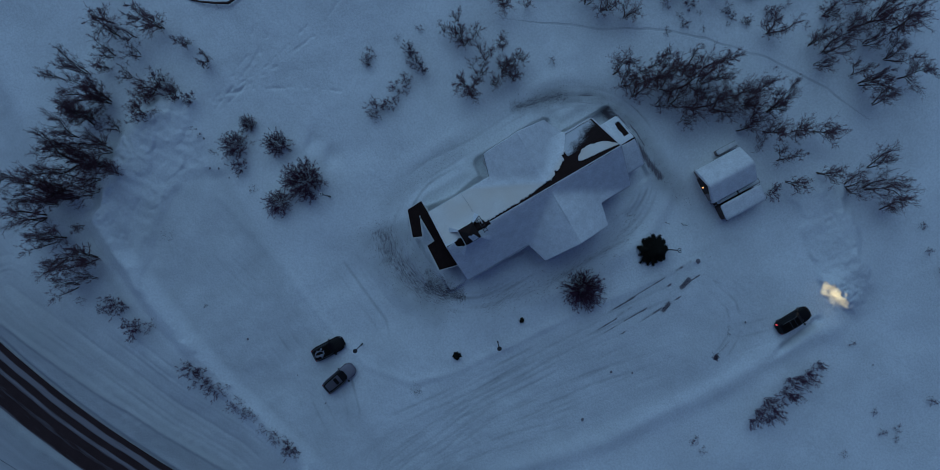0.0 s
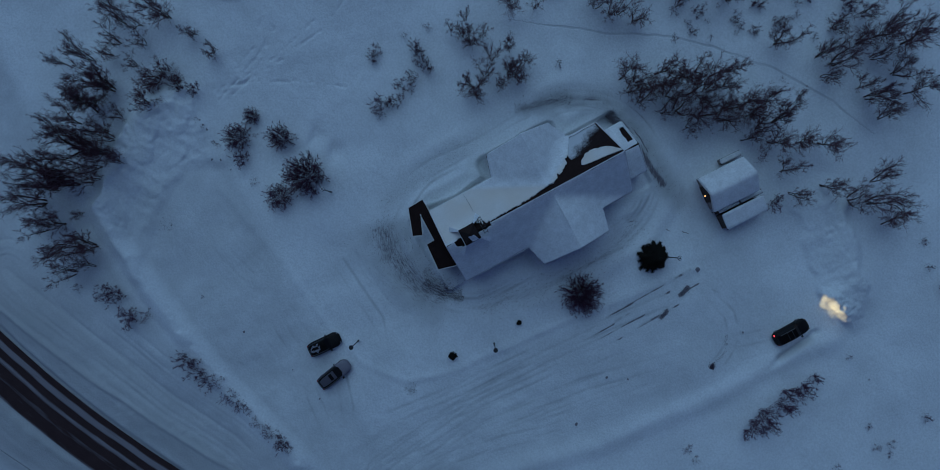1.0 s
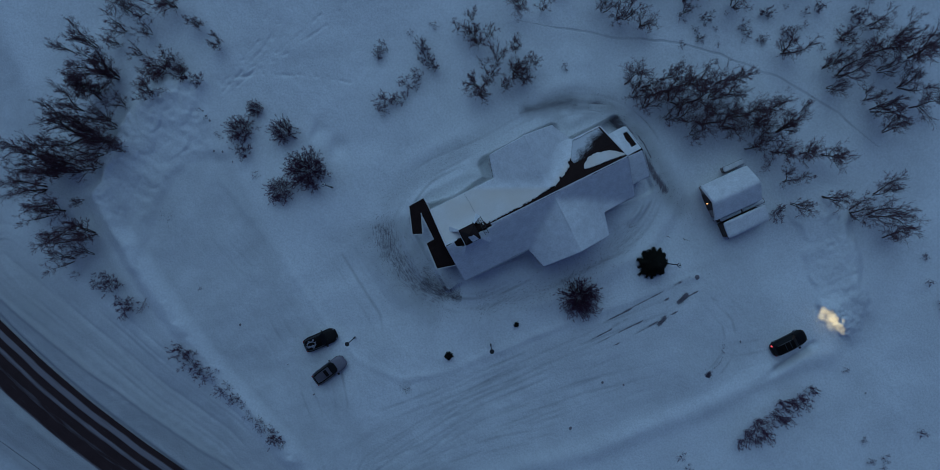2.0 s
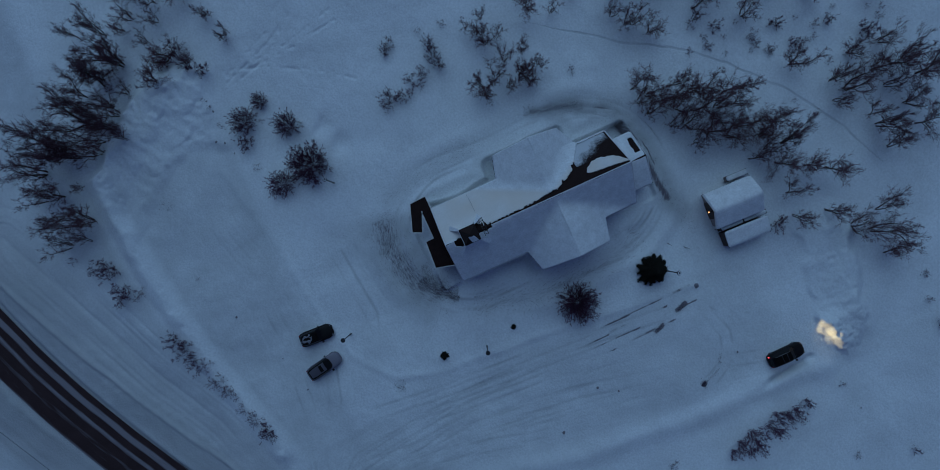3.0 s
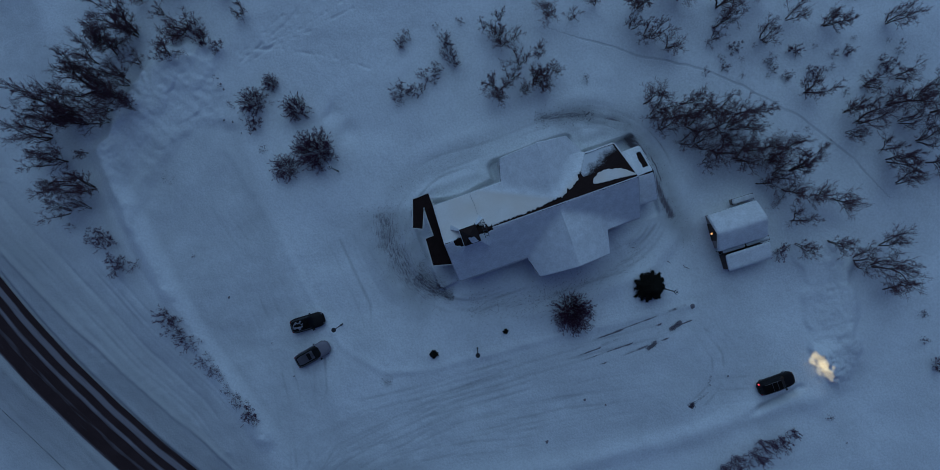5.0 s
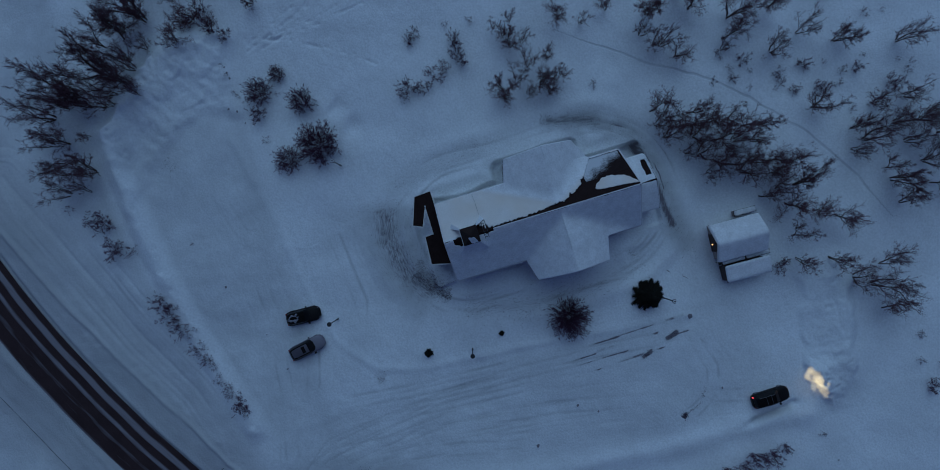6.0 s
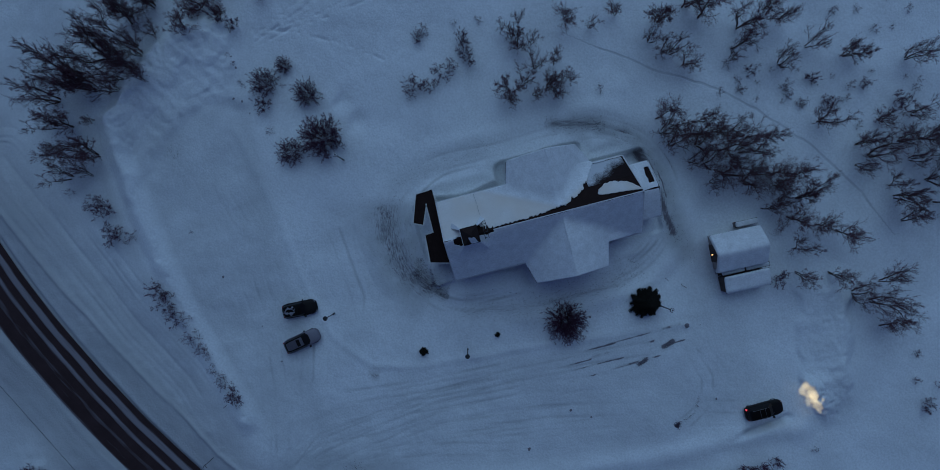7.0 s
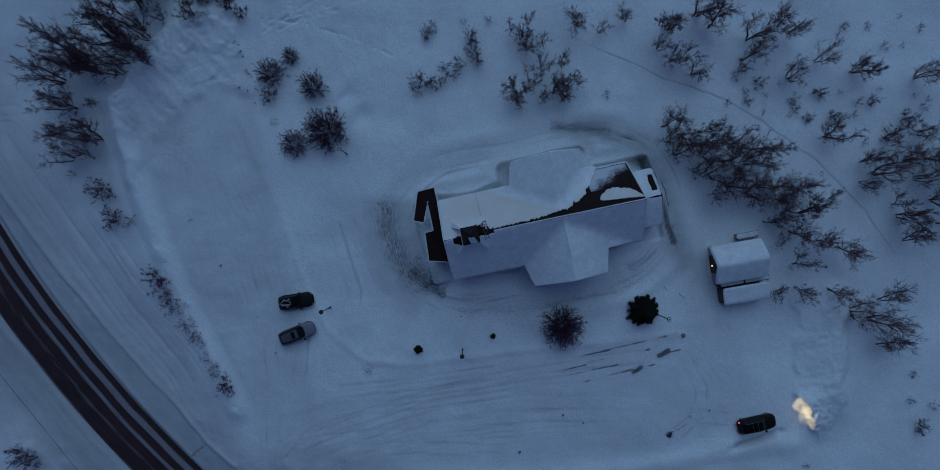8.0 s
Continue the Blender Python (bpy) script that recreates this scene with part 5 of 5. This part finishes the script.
SPREAD = [plant("garden_bush", "spreading bare garden bush with forked limbs", "bush", grow(420 + i, (46, 52)[i], 1.25, 2.4, 5, 0.65, 4, 6, 0.024, spread=0.75, first=0.25, lift=0.04, twig=0.0085, angle=(0.2, 0.65), bend=0.28, forks=1, long=0.42, bark=DARK_TWIG, tips=DARK_TWIG), ("stem_clump", "crown")) for i in range(2)]
THICK = [plant("garden_bush", "large dense bare garden bush of fine brown twigs", "bush", grow(440, 95, 1.25, 2.6, 5, 0.6, 4, 6, 0.022, spread=0.75, first=0.3, lift=0.06, twig=0.0085, angle=(0.2, 0.65), bend=0.28, forks=1, long=0.42, bark=DARK_TWIG, tips=DARK_TWIG), ("stem_clump", "crown"))]
SAPLING = [plant("willow_shrub", "upright bare willow stems standing in the snow", "shrub", grow(460 + i, (8, 10)[i], 0.32, 3.0, 7, 0.7, 4, 6, 0.02, spread=1.0, first=0.25, lift=0.18, twig=0.0066, angle=(0.35, 0.8), bend=0.3, forks=1, long=0.25, bark=DARK_TWIG, tips=DARK_TWIG), ("stem_clump", "crown")) for i in range(2)]
KINDS = {"a": BIRCH, "d": DENSE, "s": SHRUB, "t": TUFT, "r": ROUND, "g": SPREAD, "h": THICK, "w": SAPLING}

# x, y, height, crown radius, kind
GROVE_WEST = [
    (-31.5, 41.9, 5.0, 1.8, "d"), (-30.8, 37.6, 5.5, 2.2, "d"), (-34.5, 42.6, 4.0, 1.3, "a"), (-34.4, 37.9, 6.5, 2.6, "a"), (-36.8, 35.6, 6.0, 2.6, "a"),
    (-34.1, 33.1, 7.0, 2.6, "a"), (-38.0, 32.5, 6.5, 2.4, "a"), (-35.4, 30.8, 6.0, 2.2, "a"), (-40.9, 30.0, 7.0, 2.4, "d"), (-38.7, 28.3, 6.0, 2.1, "a"),
    (-44.2, 32.7, 6.5, 2.2, "a"), (-46.1, 29.5, 6.5, 2.4, "a"), (-41.6, 25.5, 3.0, 1.0, "a"), (-45.0, 25.6, 4.5, 2.1, "a"), (-46.3, 23.4, 5.5, 2.4, "a"),
    (-42.3, 21.1, 5.0, 2.2, "d"), (-47.0, 19.6, 5.0, 1.9, "a"), (-44.0, 19.0, 4.0, 1.5, "a"),
]
GROVE_WEST_2 = [
    (-34.2, 35.8, 6.0, 2.2, "a"), (-36.1, 28.9, 5.0, 1.8, "a"), (-41.5, 33.3, 6.0, 1.9, "a"), (-38.8, 30.6, 6.0, 2.1, "a"), (-33.8, 31.8, 5.5, 1.8, "a"),
    (-43.6, 29.8, 6.0, 1.9, "a"), (-47.4, 26.3, 5.0, 1.8, "a"), (-44.4, 21.9, 5.0, 1.9, "a"), (-33.1, 39.2, 5.5, 1.9, "a"), (-45.9, 31.6, 6.0, 1.8, "a"),
    (-37.6, 34.3, 6.0, 1.9, "d"), (-30.8, 37.1, 5.0, 2.1, "d"), (-33.9, 36.6, 5.0, 1.7, "d"), (-35.9, 31.3, 5.0, 1.8, "d"), (-41.5, 31.3, 5.0, 1.7, "d"), (-40.4, 28.9, 5.0, 1.8, "d"), (-34.0, 28.3, 5.0, 1.2, "d"), (-36.7, 32.8, 5.0, 1.7, "d"),
]
GROVE_NORTHWEST = [
    (-34.3, 29.7, 3.0, 1.2, "d"), (-25.6, 46.1, 5.0, 2.1, "a"), (-25.7, 44.1, 5.0, 1.8, "a"), (-20.4, 42.0, 6.0, 2.6, "d"), (-24.0, 42.9, 4.0, 1.6, "a"),
    (-27.6, 42.3, 4.5, 1.8, "a"), (-24.7, 40.6, 3.5, 1.3, "a"), (-28.9, 41.2, 3.0, 1.2, "a"), (-27.0, 38.8, 3.0, 1.2, "a"), (-19.1, 38.7, 3.0, 1.2, "d"),
    (-17.5, 35.6, 3.0, 1.2, "d"), (-25.4, 35.8, 3.5, 2.1, "a"), (-23.3, 33.6, 3.0, 1.5, "a"), (-27.5, 33.0, 3.5, 1.6, "a"), (-37.7, 28.3, 3.0, 1.2, "a"),
    (-31.8, 33.9, 3.0, 1.5, "a"), (-25.9, 35.7, 2.0, 1.5, "s"), (-23.5, 33.9, 2.0, 1.4, "s"), (-28.0, 33.1, 2.0, 1.3, "s"), (-21.9, 32.3, 2.0, 1.0, "s"), (-23.9, 36.1, 2.0, 1.2, "s"),
]
GARDEN_BUSHES = [
    (-17.2, 26.2, 1.6, 1.1, "g"), (-19.9, 24.6, 2.6, 1.8, "g"), (-15.2, 22.0, 2.8, 1.7, "g"), (-20.9, 21.9, 1.6, 1.2, "s"), (-14.7, 16.2, 4.0, 2.6, "h"),
    (-18.8, 15.5, 2.0, 1.8, "g"), (-20.9, 18.7, 0.8, 0.6, "s"), (8.7, -13.2, 3.8, 2.5, "r"),
]
GROVE_NORTH = [
    (12.3, 23.8, 4.0, 1.0, "a"), (10.1, 23.8, 3.0, 1.1, "a"), (11.5, 20.9, 4.5, 1.8, "d"), (13.0, 21.0, 4.0, 1.1, "a"), (9.4, 15.9, 5.0, 2.0, "d"),
    (12.7, 17.9, 4.5, 1.8, "a"), (15.1, 17.7, 4.5, 1.2, "a"), (13.7, 15.5, 5.0, 1.9, "d"), (16.4, 15.8, 4.0, 1.3, "a"), (11.8, 14.9, 4.0, 1.3, "a"),
    (14.5, 14.1, 3.0, 1.0, "a"), (18.2, 22.3, 4.5, 1.8, "a"), (20.6, 21.1, 3.0, 1.1, "a"), (28.7, 16.2, 4.5, 1.8, "a"), (30.9, 13.9, 3.5, 1.5, "a"),
    (11.1, 16.7, 4.5, 1.6, "a"), (15.2, 15.6, 4.5, 1.5, "a"), (9.2, 14.9, 4.0, 1.3, "a"), (11.0, 22.4, 4.0, 1.2, "a"),
]
THICKET_NORTH = [
    (5.1, 23.7, 2.2, 1.0, "s"), (4.9, 22.4, 2.5, 1.1, "s"), (5.2, 21.0, 2.2, 1.0, "s"), (1.5, 20.2, 2.0, 1.5, "s"), (-1.9, 19.6, 2.0, 1.5, "s"),
    (2.9, 20.9, 1.8, 0.9, "s"), (-0.1, 19.0, 1.4, 0.9, "s"), (0.6, 26.0, 1.5, 0.9, "s"), (-0.3, 25.3, 1.4, 0.8, "s"), (-2.9, 18.9, 1.2, 0.9, "s"),
    (19.9, 13.5, 1.0, 0.6, "s"), (7.6, 25.5, 0.9, 0.6, "s"), (4.5, 26.0, 0.9, 0.5, "s"),
]
GROVE_EAST = [
    (25.8, 8.4, 5.0, 2.1, "a"), (27.3, 7.0, 5.0, 2.1, "a"), (27.0, 4.8, 4.5, 1.8, "a"), (30.1, 6.8, 5.0, 2.1, "a"), (31.5, 5.4, 5.0, 1.8, "a"),
    (34.9, 4.5, 5.5, 2.2, "a"), (36.2, 3.3, 6.5, 2.1, "a"), (32.4, 2.7, 6.0, 2.4, "a"), (36.6, 1.2, 5.0, 1.3, "a"), (32.4, -0.4, 5.5, 2.4, "a"),
    (30.4, -1.0, 4.5, 1.6, "a"), (34.2, -2.0, 5.0, 1.9, "a"), (37.4, -1.4, 5.5, 2.1, "a"), (40.1, -2.9, 5.5, 1.5, "a"),
]
GROVE_EAST_2 = [
    (40.2, -5.6, 6.0, 2.4, "d"), (35.7, -5.7, 4.0, 1.8, "a"), (38.6, -7.4, 5.0, 2.1, "a"), (44.2, -10.7, 6.0, 2.2, "a"), (38.2, -11.6, 5.5, 2.0, "a"),
    (37.9, -14.4, 4.0, 1.8, "a"), (41.8, -15.4, 4.0, 2.1, "a"), (48.0, -18.2, 6.0, 2.2, "a"), (46.4, -20.3, 5.0, 2.1, "a"), (48.7, -21.7, 6.0, 2.2, "a"),
    (46.6, -23.6, 5.0, 1.8, "a"), (44.5, -18.8, 4.0, 1.8, "a"), (37.7, -3.5, 4.5, 1.6, "a"), (41.7, -9.4, 5.0, 1.6, "a"),
]
GROVE_NORTHEAST = [
    (49.2, -1.0, 5.0, 1.6, "d"), (45.6, 3.1, 5.0, 2.1, "a"), (48.6, -3.4, 4.0, 1.6, "a"), (50.7, -2.7, 5.0, 2.4, "a"), (57.3, -2.3, 6.0, 2.6, "a"),
    (59.6, -4.7, 7.0, 2.8, "a"), (54.7, -1.7, 5.0, 1.8, "a"), (55.5, -4.4, 5.0, 1.8, "a"), (56.9, -7.4, 5.0, 1.8, "a"), (52.0, -7.0, 4.0, 1.8, "a"),
    (52.2, -8.4, 5.0, 2.2, "d"), (57.0, -10.2, 5.0, 2.2, "a"), (52.5, -11.6, 6.0, 2.2, "a"), (52.8, 1.4, 4.0, 1.8, "a"), (59.2, -2.0, 6.0, 2.2, "a"),
]
GROVE_FAR = [
    (28.9, 19.9, 5.5, 2.2, "d"), (27.4, 17.7, 4.5, 1.5, "a"), (29.4, 15.7, 5.0, 1.8, "a"), (34.0, 19.1, 6.0, 2.2, "a"), (38.6, 16.7, 6.0, 2.4, "a"),
    (37.1, 14.4, 5.0, 2.1, "a"), (43.8, 16.4, 5.5, 2.1, "a"), (42.2, 18.1, 5.0, 1.6, "a"), (42.4, 11.1, 4.0, 1.6, "a"), (46.1, 12.4, 5.0, 2.1, "a"),
    (50.2, 10.1, 5.0, 2.1, "d"), (24.1, 21.9, 4.0, 1.6, "a"), (36.6, 13.1, 3.0, 1.3, "a"), (57.8, 7.8, 5.0, 1.8, "a"), (56.8, 1.1, 4.0, 1.6, "a"),
    (32.6, 20.8, 6.0, 2.1, "a"),
]
THICKET_SOUTHEAST = [
    (28.3, -36.7, 3.0, 1.2, "w"), (25.6, -36.2, 3.0, 1.2, "w"), (21.7, -36.9, 3.2, 1.3, "w"), (23.9, -37.1, 3.2, 1.2, "w"), (20.0, -37.6, 3.0, 1.3, "w"),
    (22.2, -38.3, 2.8, 1.2, "w"), (24.9, -38.2, 2.4, 1.0, "w"), (18.9, -38.3, 2.0, 0.9, "w"), (30.0, -36.7, 1.6, 0.7, "s"), (26.9, -37.0, 2.6, 1.0, "w"),
    (20.9, -38.9, 2.2, 0.9, "w"), (39.9, -47.8, 1.2, 0.7, "s"), (32.7, -48.3, 0.8, 0.6, "s"), (34.5, -48.7, 0.9, 0.7, "s"),
]
THICKET_LANE = [
    (-44.9, 15.5, 1.6, 1.1, "s"), (-43.2, 14.5, 1.8, 1.5, "s"), (-42.9, 11.3, 1.6, 1.6, "s"), (-40.9, 10.3, 1.2, 1.0, "s"), (-39.0, 2.9, 1.4, 1.5, "s"),
    (-38.5, 1.1, 1.4, 1.5, "s"), (-37.7, -0.9, 1.4, 1.3, "s"), (-36.5, -3.8, 1.2, 1.2, "s"), (-35.5, -5.3, 1.2, 1.1, "s"), (-34.0, -10.0, 1.1, 1.0, "s"),
    (-32.9, -12.0, 1.4, 1.2, "s"), (-47.6, 17.9, 1.0, 0.7, "s"), (-38.4, -0.1, 1.2, 1.0, "s"),
]
BUSHES_EDGE = [
    (50.2, -28.0, 0.9, 0.6, "s"), (49.2, -31.2, 0.9, 0.6, "s"), (49.6, -34.5, 1.4, 1.0, "s"), (51.7, -32.4, 1.2, 0.7, "s"), (-60.1, -15.3, 2.0, 1.6, "s"),
    (-58.7, -16.2, 1.5, 1.2, "s"), (42.6, 7.4, 1.0, 0.7, "s"), (43.7, 5.7, 0.9, 0.6, "s"), (34.4, 9.5, 0.8, 0.6, "s"), (54.9, 12.4, 1.0, 0.7, "s"),
    (37.0, 9.0, 0.7, 0.5, "s"), (42.8, 8.5, 1.0, 0.7, "s"), (50.8, 15.9, 0.8, 0.6, "s"), (53.5, 15.3, 0.8, 0.6, "s"),
]
TUFTS = [
    (35.1, -36.6, 0.5, 0.5, "s"), (33.1, -45.5, 0.6, 0.5, "s"), (27.0, -47.9, 0.6, 0.6, "s"), (11.4, -36.9, 0.9, 0.7, "s"), (11.6, -38.4, 0.7, 0.6, "s"),
    (50.4, -28.2, 0.4, 0.4, "s"), (-23.4, 29.0, 0.5, 0.4, "s"), (-23.1, 27.8, 0.5, 0.4, "s"), (-22.9, 25.4, 0.4, 0.4, "s"), (-22.6, 24.9, 0.4, 0.4, "s"),
    (42.2, 7.9, 0.8, 0.7, "s"), (43.7, 5.7, 0.9, 0.7, "s"), (35.9, 12.5, 0.8, 0.7, "s"), (36.7, 9.4, 0.6, 0.5, "s"), (33.7, -49.8, 0.6, 0.5, "s"),
    (-18.0, 23.9, 0.4, 0.4, "s"), (-33.4, 9.0, 0.3, 0.3, "s"), (35.7, -14.7, 1.6, 1.2, "s"),
]
SHRUBS_NORTHEAST = [
    (42.3, 8.2, 0.8, 0.5, "s"), (42.5, 6.8, 0.9, 0.6, "s"), (41.6, 6.5, 0.6, 0.4, "s"), (44.2, 5.7, 0.9, 0.7, "s"), (43.6, 5.2, 0.6, 0.4, "s"),
    (38.6, 7.5, 0.5, 0.4, "s"), (36.9, 9.1, 0.8, 0.7, "s"), (36.8, 10.4, 0.8, 0.6, "s"), (39.2, 9.5, 0.5, 0.4, "s"), (50.3, 6.3, 1.1, 0.7, "s"),
    (51.9, 6.1, 1.4, 0.8, "s"), (47.0, 5.1, 1.4, 0.9, "s"), (48.6, 4.9, 0.8, 0.5, "s"), (49.6, 4.9, 0.8, 0.5, "s"), (50.2, 1.3, 0.8, 0.6, "s"),
]
SHRUBS_NORTHEAST_2 = [
    (57.9, 4.0, 1.1, 0.7, "s"), (58.7, 4.9, 0.8, 0.5, "s"), (55.6, 2.8, 2.0, 1.3, "s"), (53.3, 1.4, 1.6, 1.3, "s"), (57.2, 5.7, 0.6, 0.4, "s"),
    (53.2, 7.4, 0.6, 0.4, "s"), (48.4, 8.0, 0.6, 0.4, "s"), (45.7, 8.4, 1.3, 1.0, "s"), (38.5, 11.1, 1.4, 1.0, "s"), (41.2, 10.6, 0.5, 0.4, "s"),
    (44.0, -1.4, 0.6, 0.4, "s"), (57.2, 12.1, 0.6, 0.4, "s"), (59.7, 13.8, 0.8, 0.6, "s"), (57.6, 15.7, 0.6, 0.4, "s"), (50.3, 15.8, 0.9, 0.6, "s"),
]
GROVE_EAST_3 = [
    (26.1, 6.6, 4.5, 1.9, "a"), (28.9, 5.5, 4.5, 1.8, "a"), (30.0, 3.9, 5.0, 1.9, "a"), (32.6, 4.9, 5.0, 1.9, "a"), (34.6, 1.9, 5.5, 2.1, "a"),
    (35.9, -1.3, 5.0, 1.8, "a"), (30.3, 1.6, 5.0, 1.9, "a"), (28.6, 2.2, 4.5, 1.6, "a"), (33.7, 0.8, 5.0, 1.9, "a"), (38.5, -3.2, 5.0, 1.9, "a"),
    (38.0, -5.5, 5.0, 1.9, "a"),
]
SHRUBS_LANE = [
    (-36.6, -4.1, 0.7, 0.4, "s"), (-35.9, -5.3, 0.8, 0.5, "s"), (-35.0, -6.5, 0.9, 0.6, "s"), (-34.6, -7.6, 1.0, 0.4, "s"), (-34.4, -9.6, 1.1, 0.5, "s"),
    (-33.9, -10.3, 0.7, 0.6, "s"), (-33.7, -11.6, 0.8, 0.4, "s"), (-33.1, -12.2, 0.9, 0.5, "s"), (-32.7, -13.0, 1.0, 0.6, "s"), (-36.7, -2.0, 1.1, 0.4, "s"),
    (-35.4, -5.0, 0.7, 0.5, "s"), (-35.2, -8.2, 0.8, 0.6, "s"), (-35.9, -1.2, 0.9, 0.4, "s"), (-33.0, -10.6, 1.0, 0.5, "s"), (-33.7, -9.2, 1.1, 0.6, "s"),
    (-35.7, -3.0, 0.7, 0.4, "s"), (-34.6, -8.6, 0.8, 0.5, "s"), (-35.0, -5.8, 0.9, 0.6, "s"),
]

placer = random.Random(5)
GROVES = (("birches west of the car park", GROVE_WEST), ("birches west of the car park", GROVE_WEST_2), ("birches beyond the snow heap", GROVE_NORTHWEST), ("bushes of the church yard", GARDEN_BUSHES), ("birches north of the church", GROVE_NORTH),
          ("thicket north of the church", THICKET_NORTH), ("birches behind the garage", GROVE_EAST), ("birches behind the garage", GROVE_EAST_2), ("birches behind the garage", GROVE_EAST_3), ("birches past the ski track", GROVE_NORTHEAST),
          ("birches past the ski track", GROVE_FAR), ("thicket by the lower bank", THICKET_SOUTHEAST), ("thicket along the lane", THICKET_LANE), ("thicket along the lane", SHRUBS_LANE), ("scattered shrubs", BUSHES_EDGE), ("scattered shrubs", TUFTS), ("scattered shrubs", SHRUBS_NORTHEAST), ("scattered shrubs", SHRUBS_NORTHEAST_2))
used = {}
for grove, rows in GROVES:
    for x, y, h, r, kind in rows:
        proto = placer.choice(KINDS["t" if kind == "s" and h < 1.25 else kind])
        h0, r0 = SPAN[proto.name]
        m = pose(x, y, ground_z(x, y), 0, 0, placer.uniform(0, 360)) @ Matrix.Diagonal((r / r0, r / r0, h / h0, 1))
        if proto.name not in used:
            used[proto.name] = proto
            proto.matrix_basis = m
            tagged(proto, group=grove)
        else:
            was = proto.scale.copy()
            proto.scale = (1, 1, 1)
            tagged(copy_thing(proto, m), group=grove)
            proto.scale = was
for proto in sum(KINDS.values(), []):
    if proto.name not in used:
        for o in (*proto.children_recursive, proto):
            bpy.data.objects.remove(o)


def build_conifer(x, y, height, radius, whorls, per, label, seed):
    """A dense young spruce: whorls of drooping boughs, each a fan of needle tufts."""
    rng = random.Random(seed)
    z = ground_z(x, y)
    tree = tagged(empty("spruce_tree", x, y, z - 0.15), label, "tree", "young spruces")
    v, f = [], []
    tube(v, f, [Vector((0, 0, 0)), Vector((0, 0, height * 0.6)), Vector((0, 0, height))], [radius * 0.06, radius * 0.04, 0.01], 6)
    part("trunk", mesh_of("trunk", v, f, BARK, True), BARK, tree)
    v, f = [], []
    for w in range(whorls):
        t = (w + 0.5) / whorls
        reach = radius * (1.0 - t) ** 0.8 + 0.08 * radius
        for k in range(per):
            a = 2 * math.pi * (k + rng.uniform(-0.35, 0.35)) / per + w
            ln = reach * rng.uniform(0.75, 1.08)
            p0 = Vector((0, 0, height * (0.1 + 0.88 * t)))
            way = Vector((math.cos(a), math.sin(a), rng.uniform(-0.05, 0.2)))
            side = Vector((-math.sin(a), math.cos(a), 0))
            n = 9
            for i in range(n):
                u = 0.2 + 0.8 * i / (n - 1)
                c = p0 + way * ln * u + Vector((0, 0, -0.25 * ln * u * u))
                wd = ln * 0.26 * (1.15 - u) + 0.1 * radius
                for s in (1, -1):
                    q = c + side * s * wd + way * wd * 0.7 + Vector((0, 0, rng.uniform(-0.3, 0.15) * wd))
                    b = c - way * wd * 0.35
                    j = len(v)
                    v += [b, c + way * wd * 0.45 + Vector((0, 0, 0.1 * wd)), q]
                    f.append((j, j + 1, j + 2))
                j = len(v)
                v += [c - side * wd * 0.3, c + side * wd * 0.3, c + way * wd * 0.9]
                f.append((j, j + 1, j + 2))
    part("crown", mesh_of("crown", v, f, NEEDLES), NEEDLES, tree)


build_conifer(18.8, -13.2, 4.2, 1.9, 11, 13, "dense dark spruce beside a lamp post", 11)
build_conifer(-9.2, -12.5, 1.3, 0.62, 7, 8, "small dark spruce sapling in open snow", 12)
build_conifer(0.2, -12.8, 1.0, 0.42, 6, 7, "tiny dark spruce sapling in open snow", 13)


def build_fallen_trunk():
    rng = random.Random(3)
    v, f = [], []
    pts = [Vector(p) for p in ((-15.9, 43.6, 0), (-14.6, 42.3, 0.35), (-13.0, 41.1, 0.5), (-11.6, 40.3, 0.45), (-9.9, 40.4, 0.3))]
    lift = ground_z(-13.0, 41.1)
    pts = [p + Vector((0, 0, lift)) for p in pts]
    tube(v, f, pts, [0.07, 0.12, 0.15, 0.18, 0.1], 7)
    for _ in range(14):
        k = rng.randrange(1, 4)
        way = turn_away((pts[k + 1] - pts[k]).normalized(), rng.uniform(0.5, 1.1), rng)
        tube(v, f, [pts[k], pts[k] + way * rng.uniform(0.3, 0.9)], [0.03, 0], 3)
    tagged(new("fallen_log", mesh_of("fallen_log", v, f, BARK, True)), "dark bent birch trunk lying in the snow", "log")


build_fallen_trunk()


def build_stick(x, y, turn, length, seed):
    """A broken twig lying on the snow."""
    rng = random.Random(seed)
    stick = tagged(empty("fallen_stick", x, y, ground_z(x, y) + 0.02, turn), "thin dark broken twig lying on the snow", "stick", "fallen sticks")
    v, f = [], []
    pts = [Vector((length * (i / 4 - 0.5), rng.uniform(-0.06, 0.06), 0.02 + rng.uniform(0, 0.03))) for i in range(5)]
    tube(v, f, pts, [0.03, 0.028, 0.024, 0.018, 0], 5)
    part("stem", mesh_of("stem", v, f, BARK, True), BARK, stick)
    v, f = [], []
    for k in (1, 2, 3):
        way = Vector((0.7, rng.choice((-0.6, 0.6)), 0.15))
        tube(v, f, [pts[k], pts[k] + way * length * 0.22], [0.014, 0], 4)
    part("side_twig", mesh_of("side_twig", v, f, BARK), BARK, stick)


build_stick(22.4, -11.5, -55, 0.7, 1)
build_stick(24.2, -12.8, -50, 1.0, 2)
build_stick(18.7, -8.2, -20, 0.7, 3)
